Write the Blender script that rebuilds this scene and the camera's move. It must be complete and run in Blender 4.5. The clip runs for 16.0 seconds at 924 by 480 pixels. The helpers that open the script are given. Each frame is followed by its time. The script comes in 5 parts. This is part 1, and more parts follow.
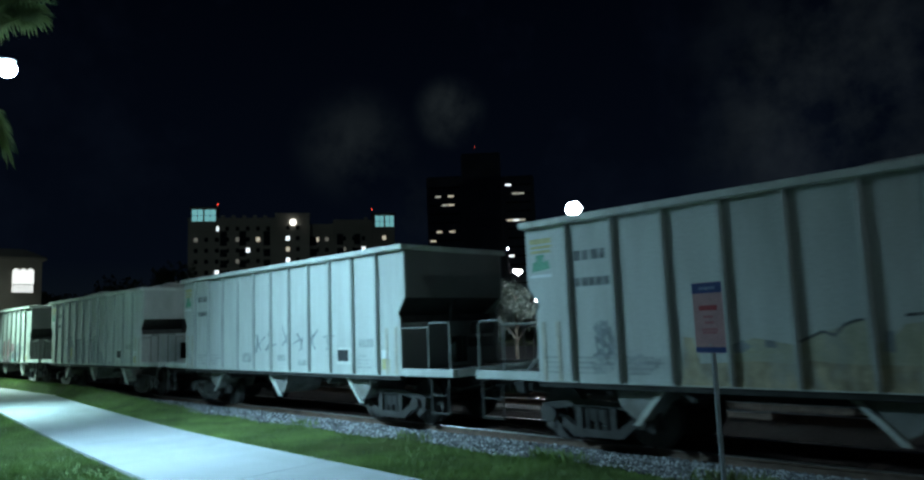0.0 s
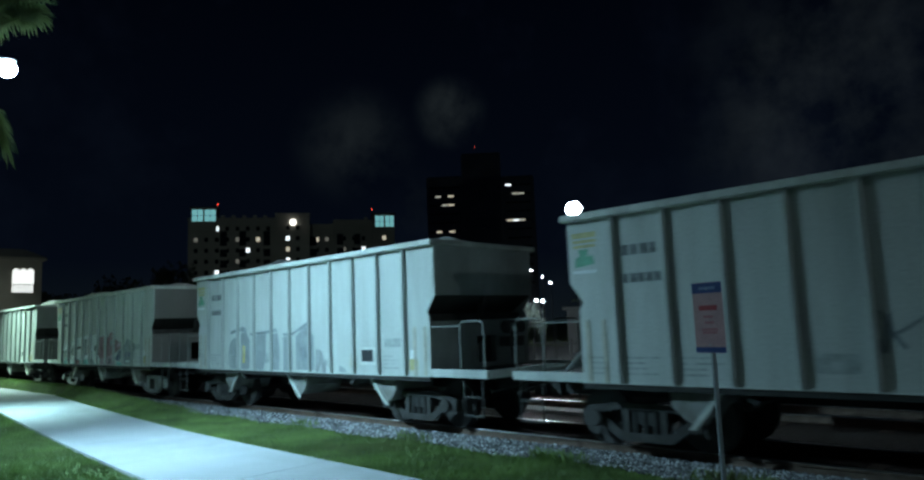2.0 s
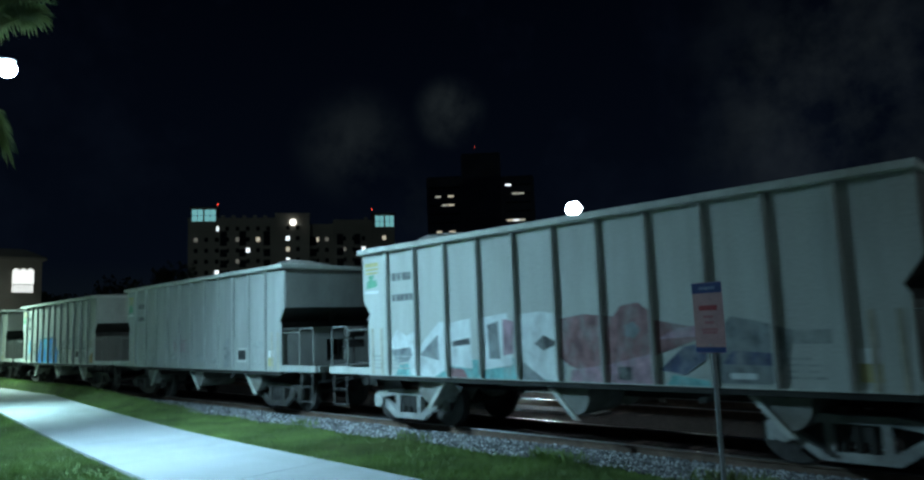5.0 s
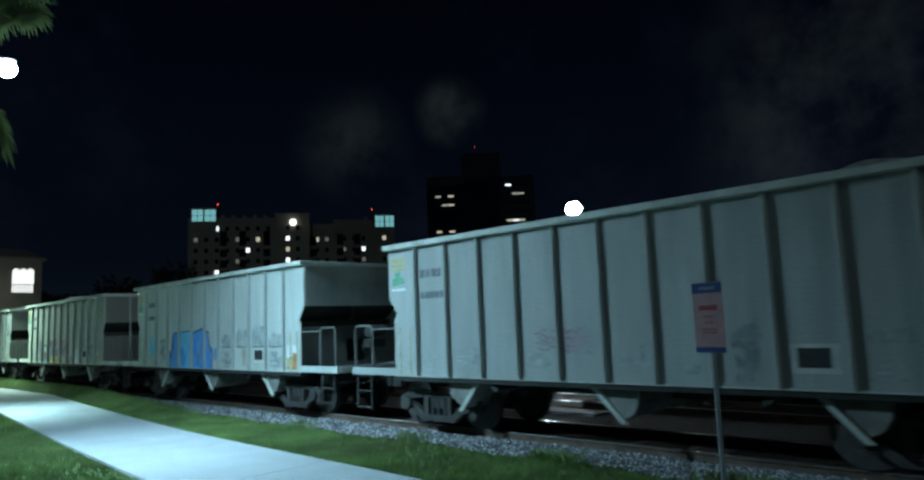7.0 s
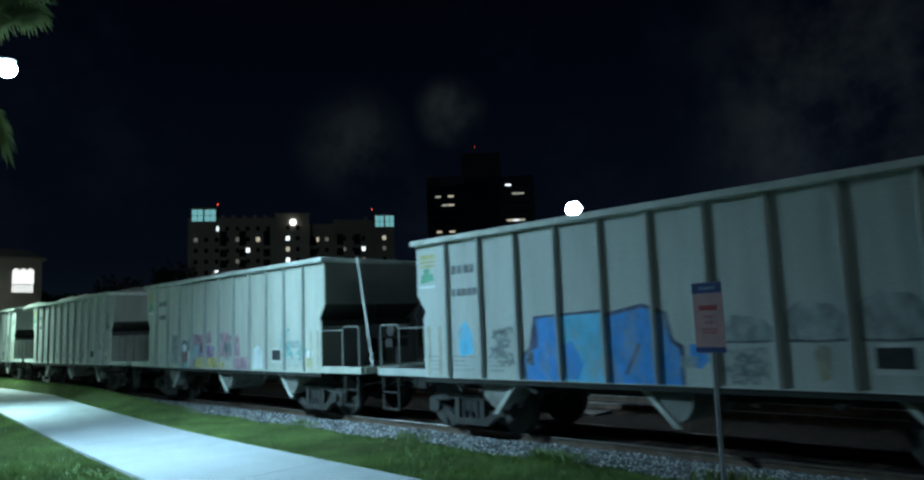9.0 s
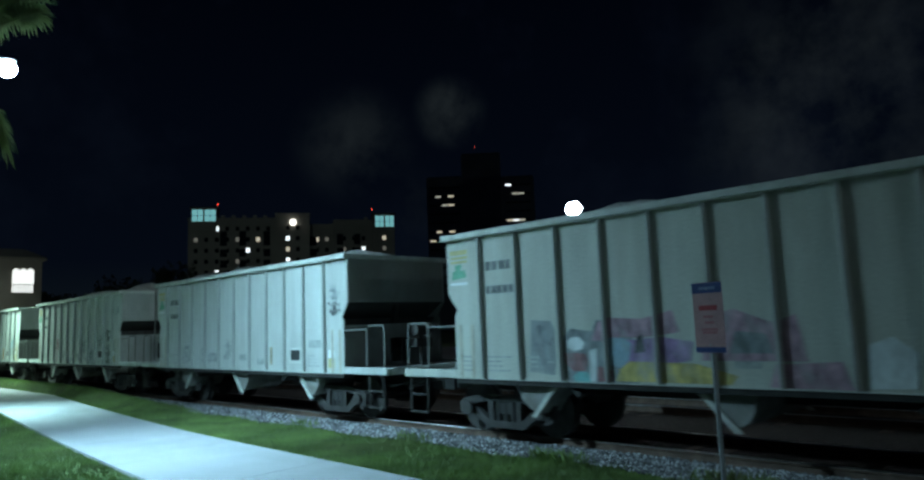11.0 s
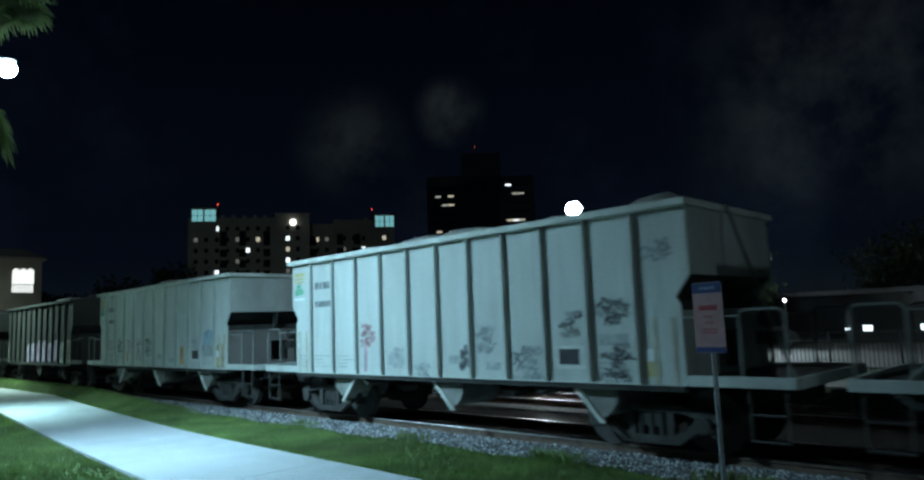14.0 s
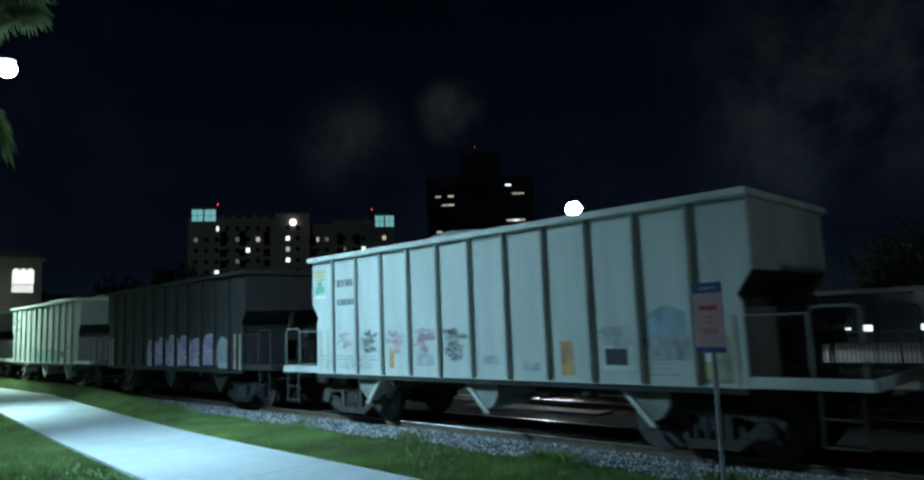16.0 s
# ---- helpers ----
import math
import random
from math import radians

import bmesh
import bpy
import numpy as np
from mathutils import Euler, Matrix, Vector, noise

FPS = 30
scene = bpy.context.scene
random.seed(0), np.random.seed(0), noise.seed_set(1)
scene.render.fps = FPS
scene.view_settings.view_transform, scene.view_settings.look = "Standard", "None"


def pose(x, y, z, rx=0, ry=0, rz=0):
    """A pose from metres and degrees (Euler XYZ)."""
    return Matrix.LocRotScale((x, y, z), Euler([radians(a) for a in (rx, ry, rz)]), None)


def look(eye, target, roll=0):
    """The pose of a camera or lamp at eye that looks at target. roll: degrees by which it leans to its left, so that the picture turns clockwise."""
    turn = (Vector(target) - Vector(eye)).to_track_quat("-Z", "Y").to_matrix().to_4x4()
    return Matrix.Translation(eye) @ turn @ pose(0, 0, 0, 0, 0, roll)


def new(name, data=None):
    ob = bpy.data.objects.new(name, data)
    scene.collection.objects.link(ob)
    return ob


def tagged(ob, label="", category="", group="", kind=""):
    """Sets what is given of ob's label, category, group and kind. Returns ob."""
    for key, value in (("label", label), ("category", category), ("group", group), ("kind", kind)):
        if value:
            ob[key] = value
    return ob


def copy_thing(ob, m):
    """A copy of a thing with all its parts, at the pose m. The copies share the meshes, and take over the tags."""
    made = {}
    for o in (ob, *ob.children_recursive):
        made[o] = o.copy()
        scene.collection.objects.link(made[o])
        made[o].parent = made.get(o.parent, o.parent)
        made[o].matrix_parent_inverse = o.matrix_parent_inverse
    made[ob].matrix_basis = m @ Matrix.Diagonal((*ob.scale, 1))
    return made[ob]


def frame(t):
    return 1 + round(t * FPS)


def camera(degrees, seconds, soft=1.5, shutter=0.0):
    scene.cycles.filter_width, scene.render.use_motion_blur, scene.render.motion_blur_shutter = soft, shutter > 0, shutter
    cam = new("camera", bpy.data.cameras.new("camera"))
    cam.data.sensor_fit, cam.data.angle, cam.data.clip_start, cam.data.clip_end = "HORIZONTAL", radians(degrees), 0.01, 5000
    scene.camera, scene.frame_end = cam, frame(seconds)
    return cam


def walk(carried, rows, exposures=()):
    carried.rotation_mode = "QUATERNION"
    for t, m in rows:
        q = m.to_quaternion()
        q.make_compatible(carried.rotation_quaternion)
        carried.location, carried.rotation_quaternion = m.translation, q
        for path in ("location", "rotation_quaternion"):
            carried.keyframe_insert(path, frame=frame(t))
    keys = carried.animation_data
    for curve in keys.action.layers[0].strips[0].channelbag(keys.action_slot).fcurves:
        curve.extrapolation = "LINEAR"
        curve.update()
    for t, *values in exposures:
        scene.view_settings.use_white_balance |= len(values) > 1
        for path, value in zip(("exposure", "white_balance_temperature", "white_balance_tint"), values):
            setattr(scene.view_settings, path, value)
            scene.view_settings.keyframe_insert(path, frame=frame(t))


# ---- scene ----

# One still camera on a raised tripod beside a bike path, looking along a railway track.
# x runs along the track (trains roll towards +x), y away from the camera, z up; the path lies at z = 0.
EYE = 2.2
YAW, PITCH, ROLL = 44.4, 6.93, -2.25
cam = camera(67.3, 16.0, soft=2.45, shutter=0.3)
AIM = Vector((-math.sin(radians(YAW)) * math.cos(radians(PITCH)), math.cos(radians(YAW)) * math.cos(radians(PITCH)), math.sin(radians(PITCH))))
STAND = look((0, 0, EYE), Vector((0, 0, EYE)) + AIM * 10, ROLL)
walk(cam, [(0.0, STAND), (16.0, STAND)])

# ---------------------------------------------------------------- world and lamps
RAIL_TOP = 0.17
TRACK_Y = 10.79
SPEED = 7.262
PITCH_OF_CARS = 13.64


def night_sky():
    w = bpy.data.worlds.new("night_sky")
    scene.world = w
    w.use_nodes = True
    nt = w.node_tree
    n, l = nt.nodes, nt.links
    n.clear()
    out = n.new("ShaderNodeOutputWorld")
    bg = n.new("ShaderNodeBackground")
    tex = n.new("ShaderNodeTexCoord")
    sep = n.new("ShaderNodeSeparateXYZ")
    l.new(tex.outputs["Generated"], sep.inputs[0])
    ramp = n.new("ShaderNodeValToRGB")
    ramp.color_ramp.elements[0].position, ramp.color_ramp.elements[0].color = 0.0, (0.0042, 0.0070, 0.0095, 1)
    low = ramp.color_ramp.elements.new(0.10)
    low.color = (0.0013, 0.0027, 0.0062, 1)
    ramp.color_ramp.elements[2].position, ramp.color_ramp.elements[2].color = 0.45, (0.0003, 0.0009, 0.0027, 1)
    l.new(sep.outputs["Z"], ramp.inputs[0])
    big = n.new("ShaderNodeTexNoise")
    big.inputs["Scale"].default_value, big.inputs["Detail"].default_value = 2.6, 5
    big.inputs["Roughness"].default_value = 0.62
    l.new(tex.outputs["Generated"], big.inputs["Vector"])
    cr = n.new("ShaderNodeValToRGB")
    cr.color_ramp.elements[0].position, cr.color_ramp.elements[0].color = 0.50, (0, 0, 0, 1)
    cr.color_ramp.elements[1].position, cr.color_ramp.elements[1].color = 0.80, (0.0025, 0.0035, 0.006, 1)
    l.new(big.outputs["Fac"], cr.inputs[0])
    add = n.new("ShaderNodeMix")
    add.data_type, add.blend_type = "RGBA", "ADD"
    add.inputs[0].default_value = 1.0
    l.new(ramp.outputs[0], add.inputs[6])
    l.new(cr.outputs[0], add.inputs[7])
    last = add.outputs[2]
    # faint drifting steam and low cloud, lit by the town
    wisp = n.new("ShaderNodeTexNoise")
    wisp.inputs["Scale"].default_value, wisp.inputs["Detail"].default_value, wisp.inputs["Roughness"].default_value = 9.0, 6, 0.6
    l.new(tex.outputs["Generated"], wisp.inputs["Vector"])
    for way, inner, outer, glow_of in CLOUDS:
        dot = n.new("ShaderNodeVectorMath")
        dot.operation = "DISTANCE"
        dot.inputs[1].default_value = way
        l.new(tex.outputs["Generated"], dot.inputs[0])
        fade = n.new("ShaderNodeMapRange")
        fade.interpolation_type = "SMOOTHSTEP"
        fade.inputs["From Min"].default_value, fade.inputs["From Max"].default_value = outer, inner
        l.new(dot.outputs["Value"], fade.inputs["Value"])
        wr = n.new("ShaderNodeMapRange")
        wr.inputs["From Min"].default_value, wr.inputs["From Max"].default_value = 0.36, 0.62
        l.new(wisp.outputs["Fac"], wr.inputs["Value"])
        mul = n.new("ShaderNodeMath")
        mul.operation = "MULTIPLY"
        l.new(fade.outputs[0], mul.inputs[0])
        l.new(wr.outputs[0], mul.inputs[1])
        puff = n.new("ShaderNodeMix")
        puff.data_type, puff.blend_type = "RGBA", "ADD"
        puff.inputs[7].default_value = (glow_of * 0.78, glow_of, glow_of * 0.98, 1)
        l.new(mul.outputs[0], puff.inputs[0])
        l.new(last, puff.inputs[6])
        last = puff.outputs[2]
    l.new(last, bg.inputs["Color"])
    bg.inputs["Strength"].default_value = 1.0
    l.new(bg.outputs[0], out.inputs[0])


CLOUDS = (
    ((-0.232, 0.927, 0.294), 0.02, 0.24, 0.0092),
    ((-0.315, 0.925, 0.214), 0.02, 0.16, 0.0036),
    ((-0.675, 0.675, 0.299), 0.01, 0.06, 0.017),
    ((-0.774, 0.579, 0.257), 0.01, 0.1, 0.0095),
    ((-0.744, 0.648, 0.162), 0.01, 0.08, 0.004),
)
night_sky()

PATH_LAMP = (-14.21, 2.87, 7.12)
# added lamp outside the view that only brightens a stretch of path
PATH_FILL_LAMP = (-26.0, 4.7, 8.1)
PATH_LAMP_LAST = (-41.5, 5.6, 8.1)
YARD_LAMP = (-15.48, 22.12, 6.48)
# unseen lamp, added so car ends that face +x catch some light
END_FILL_LAMP = (10.0, 5.6, 7.6)
LOT_LAMP = (-17.05, 41.65, 6.4)


def street_light(at, power, colour, size=0.35, aim=None, spread=170, drop=0.6):
    data = bpy.data.lights.new("lamp_light", "AREA")
    data.shape, data.size, data.energy, data.color = "DISK", size, power, colour
    data.spread = radians(spread)
    ob = new("lamp_light", data)
    at = Vector(at) - Vector((0, 0, drop))
    ob.matrix_basis = look(at, aim or (at + Vector((0, 0.001, -1))))
    return ob


street_light(PATH_LAMP, 570, (0.45, 0.84, 1.09), aim=(-13.1, 6.3, 0.0), drop=0.36, spread=120)
street_light(PATH_FILL_LAMP, 520, (0.50, 0.93, 1.0), aim=(-25.4, 4.0, 0), drop=0.36, spread=78)
street_light(PATH_LAMP_LAST, 480, (0.60, 1.0, 0.88), aim=(-38.6, 9.2, 1.4), drop=0.36, spread=92)
street_light(END_FILL_LAMP, 70, (0.62, 0.90, 1.0), aim=(-2.0, 11.0, 3.0), drop=0.36, spread=150)
street_light(YARD_LAMP, 900, (0.75, 0.93, 1.0), aim=(-16.2, 26.2, 2.2), spread=130)
street_light((-84.0, 15.0, 5.6), 50, (0.8, 1.0, 0.9), aim=(-88.0, 20.0, 8.5))
street_light(LOT_LAMP, 260, (0.7, 0.95, 1.0), aim=(-15.0, 37.0, 0.0), spread=95)
street_light((-112.0, 42.0, 8.9), 1900, (0.80, 1.0, 0.95), aim=(-168.0, 104.0, 22.0))

# ---------------------------------------------------------------- materials


def material(name, colour, rough=0.7, metal=0.0, vary=0.25, scale=3.0, fine=40.0, bump=0.15, stretch=(1, 1, 1), dirt=None, dirt_at=(0.5, 0.75), coords="Object", bump_dist=0.01):
    m = bpy.data.materials.new(name)
    m.use_nodes = True
    nt = m.node_tree
    n, l = nt.nodes, nt.links
    b = n["Principled BSDF"]
    b.inputs["Roughness"].default_value, b.inputs["Metallic"].default_value = rough, metal
    tex = n.new("ShaderNodeTexCoord")
    mp = n.new("ShaderNodeMapping")
    mp.inputs["Scale"].default_value = stretch
    l.new(tex.outputs[coords], mp.inputs[0])
    a = n.new("ShaderNodeTexNoise")
    a.inputs["Scale"].default_value, a.inputs["Detail"].default_value = scale, 6
    f = n.new("ShaderNodeTexNoise")
    f.inputs["Scale"].default_value, f.inputs["Detail"].default_value = fine, 4
    l.new(mp.outputs[0], a.inputs["Vector"])
    l.new(tex.outputs[coords], f.inputs["Vector"])
    r = n.new("ShaderNodeValToRGB")
    e = r.color_ramp.elements
    e[0].position, e[1].position = 0.3, 0.7
    e[0].color = (*[c * (1 - vary) for c in colour], 1)
    e[1].color = (*[min(1, c * (1 + vary)) for c in colour], 1)
    l.new(a.outputs["Fac"], r.inputs[0])
    mix = n.new("ShaderNodeMix")
    mix.data_type, mix.blend_type = "RGBA", "OVERLAY"
    mix.inputs[0].default_value = 0.35
    l.new(r.outputs[0], mix.inputs[6])
    l.new(f.outputs["Fac"], mix.inputs[7])
    last = mix.outputs[2]
    if dirt:
        d = n.new("ShaderNodeTexNoise")
        d.inputs["Scale"].default_value, d.inputs["Detail"].default_value = scale * 0.45, 8
        d.inputs["Roughness"].default_value = 0.7
        l.new(mp.outputs[0], d.inputs["Vector"])
        dr = n.new("ShaderNodeValToRGB")
        dr.color_ramp.elements[0].position, dr.color_ramp.elements[1].position = dirt_at
        l.new(d.outputs["Fac"], dr.inputs[0])
        dm = n.new("ShaderNodeMix")
        dm.data_type = "RGBA"
        dm.inputs[7].default_value = (*dirt, 1)
        l.new(dr.outputs[0], dm.inputs[0])
        l.new(last, dm.inputs[6])
        last = dm.outputs[2]
    l.new(last, b.inputs["Base Color"])
    bp = n.new("ShaderNodeBump")
    bp.inputs["Strength"].default_value, bp.inputs["Distance"].default_value = bump, bump_dist
    l.new(f.outputs["Fac"], bp.inputs["Height"])
    l.new(bp.outputs[0], b.inputs["Normal"])
    return m


def glow(name, colour, strength):
    m = bpy.data.materials.new(name)
    m.use_nodes = True
    b = m.node_tree.nodes["Principled BSDF"]
    b.inputs["Base Color"].default_value = (*colour, 1)
    b.inputs["Emission Color"].default_value = (*colour, 1)
    b.inputs["Emission Strength"].default_value = strength
    return m


STREAK = (1.6, 1.6, 0.25)
PAINT = material("hopper_paint_pale", (0.50, 0.53, 0.50), 0.62, 0, 0.10, 1.6, 30, 0.12, STREAK, (0.35, 0.36, 0.33), (0.47, 0.80))
PAINT_GREY = material("hopper_paint_grey", (0.38, 0.40, 0.385), 0.66, 0, 0.14, 1.9, 30, 0.12, STREAK, (0.33, 0.335, 0.31), (0.46, 0.76))
PAINT_WARM = material("hopper_paint_warm", (0.49, 0.51, 0.45), 0.64, 0, 0.12, 1.7, 30, 0.12, STREAK, (0.38, 0.37, 0.31), (0.48, 0.76))
PAINT_DARK = material("hopper_paint_dark", (0.022, 0.020, 0.020), 0.7, 0, 0.3, 2.0, 30, 0.12, STREAK, (0.04, 0.037, 0.035), (0.5, 0.75))
RIBMAT = material("grimy_rib_paint", (0.42, 0.44, 0.42), 0.7, 0, 0.2, 2.5, 40, 0.2, STREAK, (0.24, 0.24, 0.225), (0.47, 0.78))
# End tones: grime, plus the light reaching each end put into the colour.
END_SHADED = material("grimy_shaded_end", (0.21, 0.20, 0.185), 0.75, 0, 0.10, 1.2, 40, 0.2, (1, 1, 0.5), (0.20, 0.195, 0.185), (0.42, 0.78))
END_LIT = material("lit_end_tone", (0.46, 0.48, 0.455), 0.68, 0, 0.14, 1.4, 40, 0.2, (1, 1, 0.5), (0.27, 0.265, 0.24), (0.46, 0.78))
END_HALF_LIT = material("half_lit_end_tone", (0.33, 0.335, 0.315), 0.72, 0, 0.14, 1.4, 40, 0.2, (1, 1, 0.5), (0.22, 0.21, 0.19), (0.44, 0.78))
TRUCK_PALE = material("silver_truck_paint", (0.40, 0.41, 0.40), 0.65, 0, 0.3, 4.0, 60, 0.3, (1, 1, 1), (0.2, 0.19, 0.17), (0.46, 0.7))
CHORD = material("top_chord_paint", (0.56, 0.58, 0.54), 0.6, 0, 0.15, 3.0, 40, 0.2, (1, 1, 1), (0.35, 0.33, 0.28), (0.5, 0.75))
PIPE = material("dusty_pipe_paint", (0.18, 0.185, 0.17), 0.65, 0, 0.2, 3.0, 40, 0.1)
# Grime taken near black: the shade below the body is in this colour.
UNDER = material("underframe_grime_shade", (0.030, 0.029, 0.027), 0.85, 0, 0.35, 3.0, 60, 0.3)
CAST = material("dusty_cast_steel", (0.062, 0.058, 0.054), 0.8, 0, 0.35, 4.0, 60, 0.3, (1, 1, 1), (0.03, 0.027, 0.024), (0.42, 0.66))
CHUTE = material("dusty_chute_steel", (0.25, 0.25, 0.236), 0.75, 0, 0.25, 3.0, 50, 0.2, (1, 1, 1), (0.14, 0.13, 0.11), (0.5, 0.72))
WHEEL = material("worn_wheel_steel", (0.085, 0.078, 0.074), 0.6, 0.4, 0.3, 5.0, 60, 0.2)
RAILMAT = material("rail_head_steel", (0.72, 0.72, 0.72), 0.30, 1.0, 0.12, 2.0, 80, 0.0, (0.3, 1, 1))
RAILRUST = material("rusty_rail_side", (0.17, 0.115, 0.088), 0.8, 0.2, 0.3, 4.0, 60, 0.3)
LOAD = material("crushed_stone_load", (0.46, 0.44, 0.40), 0.95, 0, 0.3, 5.0, 45, 1.0, bump_dist=0.05)
STONE = material("ballast_stone", (0.20, 0.20, 0.205), 0.9, 0, 0.5, 9.0, 60, 0.5)
# Darker than the loose stones: the train's shade is put into this colour.
BED_SHADED = material("ballast_bed", (0.05, 0.048, 0.046), 0.95, 0, 0.5, 12.0, 40, 1.0, bump_dist=0.05)
TIE = material("weathered_timber_tie", (0.12, 0.092, 0.074), 0.9, 0, 0.35, 3.0, 50, 0.4, (0.3, 1, 1))
CONCRETE = material("pale_concrete_path", (0.42, 0.44, 0.445), 0.85, 0, 0.10, 0.5, 60, 0.15, dirt=(0.28, 0.29, 0.28), dirt_at=(0.5, 0.8))
SOIL = material("turf_ground", (0.10, 0.15, 0.05), 0.95, 0, 0.4, 1.2, 30, 0.8, dirt=(0.075, 0.07, 0.04), dirt_at=(0.5, 0.75), bump_dist=0.03)
BLADE = material("grass_blade", (0.18, 0.265, 0.08), 0.6, 0, 0.4, 0.9, 12, 0.0, dirt=(0.14, 0.13, 0.06), dirt_at=(0.52, 0.75))
LEAF = material("small_tree_leaf", (0.105, 0.128, 0.112), 0.35, 0, 0.35, 2.0, 10, 0.0)
DARKLEAF = material("dark_tree_leaf", (0.03, 0.05, 0.022), 0.5, 0, 0.35, 1.0, 10, 0.0)
PALM = material("palm_leaflet", (0.115, 0.15, 0.068), 0.2, 0, 0.35, 2.0, 14, 0.0)
thin = PALM.node_tree.nodes.new("ShaderNodeBsdfTranslucent")
thin.inputs["Color"].default_value = (0.34, 0.42, 0.18, 1)
blend = PALM.node_tree.nodes.new("ShaderNodeMixShader")
blend.inputs[0].default_value = 0.45
PALM.node_tree.links.new(PALM.node_tree.nodes["Principled BSDF"].outputs[0], blend.inputs[1])
PALM.node_tree.links.new(thin.outputs[0], blend.inputs[2])
PALM.node_tree.links.new(blend.outputs[0], PALM.node_tree.nodes["Material Output"].inputs["Surface"])
BARK = material("rough_bark", (0.09, 0.075, 0.06), 0.9, 0, 0.35, 6.0, 40, 0.8, (1, 1, 0.3), bump_dist=0.03)
GALV = material("galvanised_steel", (0.42, 0.43, 0.44), 0.45, 0.7, 0.15, 6.0, 60, 0.1)
POLE = material("dark_lamp_pole", (0.06, 0.062, 0.065), 0.5, 0.4, 0.15, 4.0, 60, 0.1)
POLE_PALE = material("white_lamp_pole", (0.6, 0.61, 0.62), 0.5, 0.0, 0.1, 4.0, 60, 0.1)
BLUE = material("sign_blue_enamel", (0.03, 0.06, 0.20), 0.45, 0, 0.12, 8.0, 60, 0.05)
PINK = material("faded_pink_sign_face", (0.50, 0.27, 0.28), 0.5, 0, 0.10, 6.0, 60, 0.05)
RED = material("sign_red_paint", (0.42, 0.05, 0.06), 0.5, 0, 0.12, 8.0, 60, 0.05)
WHITE = material("white_paint", (0.72, 0.75, 0.75), 0.6, 0, 0.12, 6.0, 60, 0.05)
BLACK = material("black_paint", (0.025, 0.027, 0.03), 0.6, 0, 0.3, 6.0, 60, 0.05)
GREYMARK = material("faded_black_marking", (0.15, 0.165, 0.165), 0.7, 0, 0.4, 9.0, 60, 0.05)
STUCCO = material("cream_stucco", (0.36, 0.33, 0.28), 0.9, 0, 0.12, 0.4, 20, 0.2)
APTWALL = material("apartment_stucco", (0.30, 0.30, 0.27), 0.9, 0, 0.15, 0.15, 8, 0.1)
TOWERWALL = material("dark_curtain_wall", (0.16, 0.17, 0.19), 0.3, 0, 0.25, 0.1, 4, 0.05)
ROOF = material("roof_membrane", (0.12, 0.12, 0.12), 0.9, 0, 0.2, 0.3, 8, 0.1)
PANE_DARK = material("unlit_window_glass", (0.015, 0.018, 0.022), 0.12, 0, 0.2, 0.5, 5, 0.0)
FENCE = material("black_iron_fence", (0.02, 0.02, 0.022), 0.5, 0.3, 0.2, 6.0, 60, 0.05)
CARGREY = material("grey_car_paint", (0.26, 0.27, 0.285), 0.25, 0, 0.05, 2.0, 60, 0.0)
RUBBER = material("tyre_rubber", (0.02, 0.02, 0.02), 0.85, 0, 0.2, 8.0, 60, 0.2)
ASPHALT = material("pale_worn_lot_surface", (0.17, 0.17, 0.175), 0.8, 0, 0.25, 0.8, 60, 0.3)
LED_HEAD = glow("led_lamp_glass", (0.82, 0.95, 1.0), 45.0)
PATH_LED = glow("path_lamp_glass", (0.50, 0.87, 1.03), 900.0)
FAR_LED = glow("far_lamp_glass", (0.85, 0.95, 1.0), 25.0)
WARM_LIT = glow("warm_lit_window", (1.0, 0.92, 0.72), 0.5)
COOL_LIT = glow("cool_lit_window", (0.85, 0.95, 1.0), 1.6)
DIM_LIT = glow("dim_lit_window", (0.95, 0.92, 0.80), 0.09)
CYAN_LIT = glow("cyan_lit_lantern", (0.30, 0.80, 0.85), 0.5)
ARCH_LIT = glow("bright_arched_window", (0.95, 1.0, 0.97), 1.1)
RED_LIT = glow("red_beacon_glass", (1.0, 0.08, 0.05), 2.0)

# ---------------------------------------------------------------- mesh helpers


def box(bm, x0, x1, y0, y1, z0, z1, m=None):
    v = [bm.verts.new(p) for p in ((x0, y0, z0), (x1, y0, z0), (x1, y1, z0), (x0, y1, z0), (x0, y0, z1), (x1, y0, z1), (x1, y1, z1), (x0, y1, z1))]
    if m:
        for q in v:
            q.co = m @ q.co
    for f in ((3, 2, 1, 0), (4, 5, 6, 7), (0, 1, 5, 4), (1, 2, 6, 5), (2, 3, 7, 6), (3, 0, 4, 7)):
        bm.faces.new([v[i] for i in f])
    return bm


def prism_xz(bm, pts, y0, y1):
    a = [bm.verts.new((x, y0, z)) for x, z in pts]
    b = [bm.verts.new((x, y1, z)) for x, z in pts]
    bm.faces.new(a)
    bm.faces.new(b[::-1])
    for i in range(len(pts)):
        j = (i + 1) % len(pts)
        bm.faces.new((a[j], a[i], b[i], b[j]))
    return bm


def prism_yz(bm, pts, x0, x1):
    a = [bm.verts.new((x0, y, z)) for y, z in pts]
    b = [bm.verts.new((x1, y, z)) for y, z in pts]
    bm.faces.new(a)
    bm.faces.new(b[::-1])
    for i in range(len(pts)):
        j = (i + 1) % len(pts)
        bm.faces.new((a[j], a[i], b[i], b[j]))
    return bm


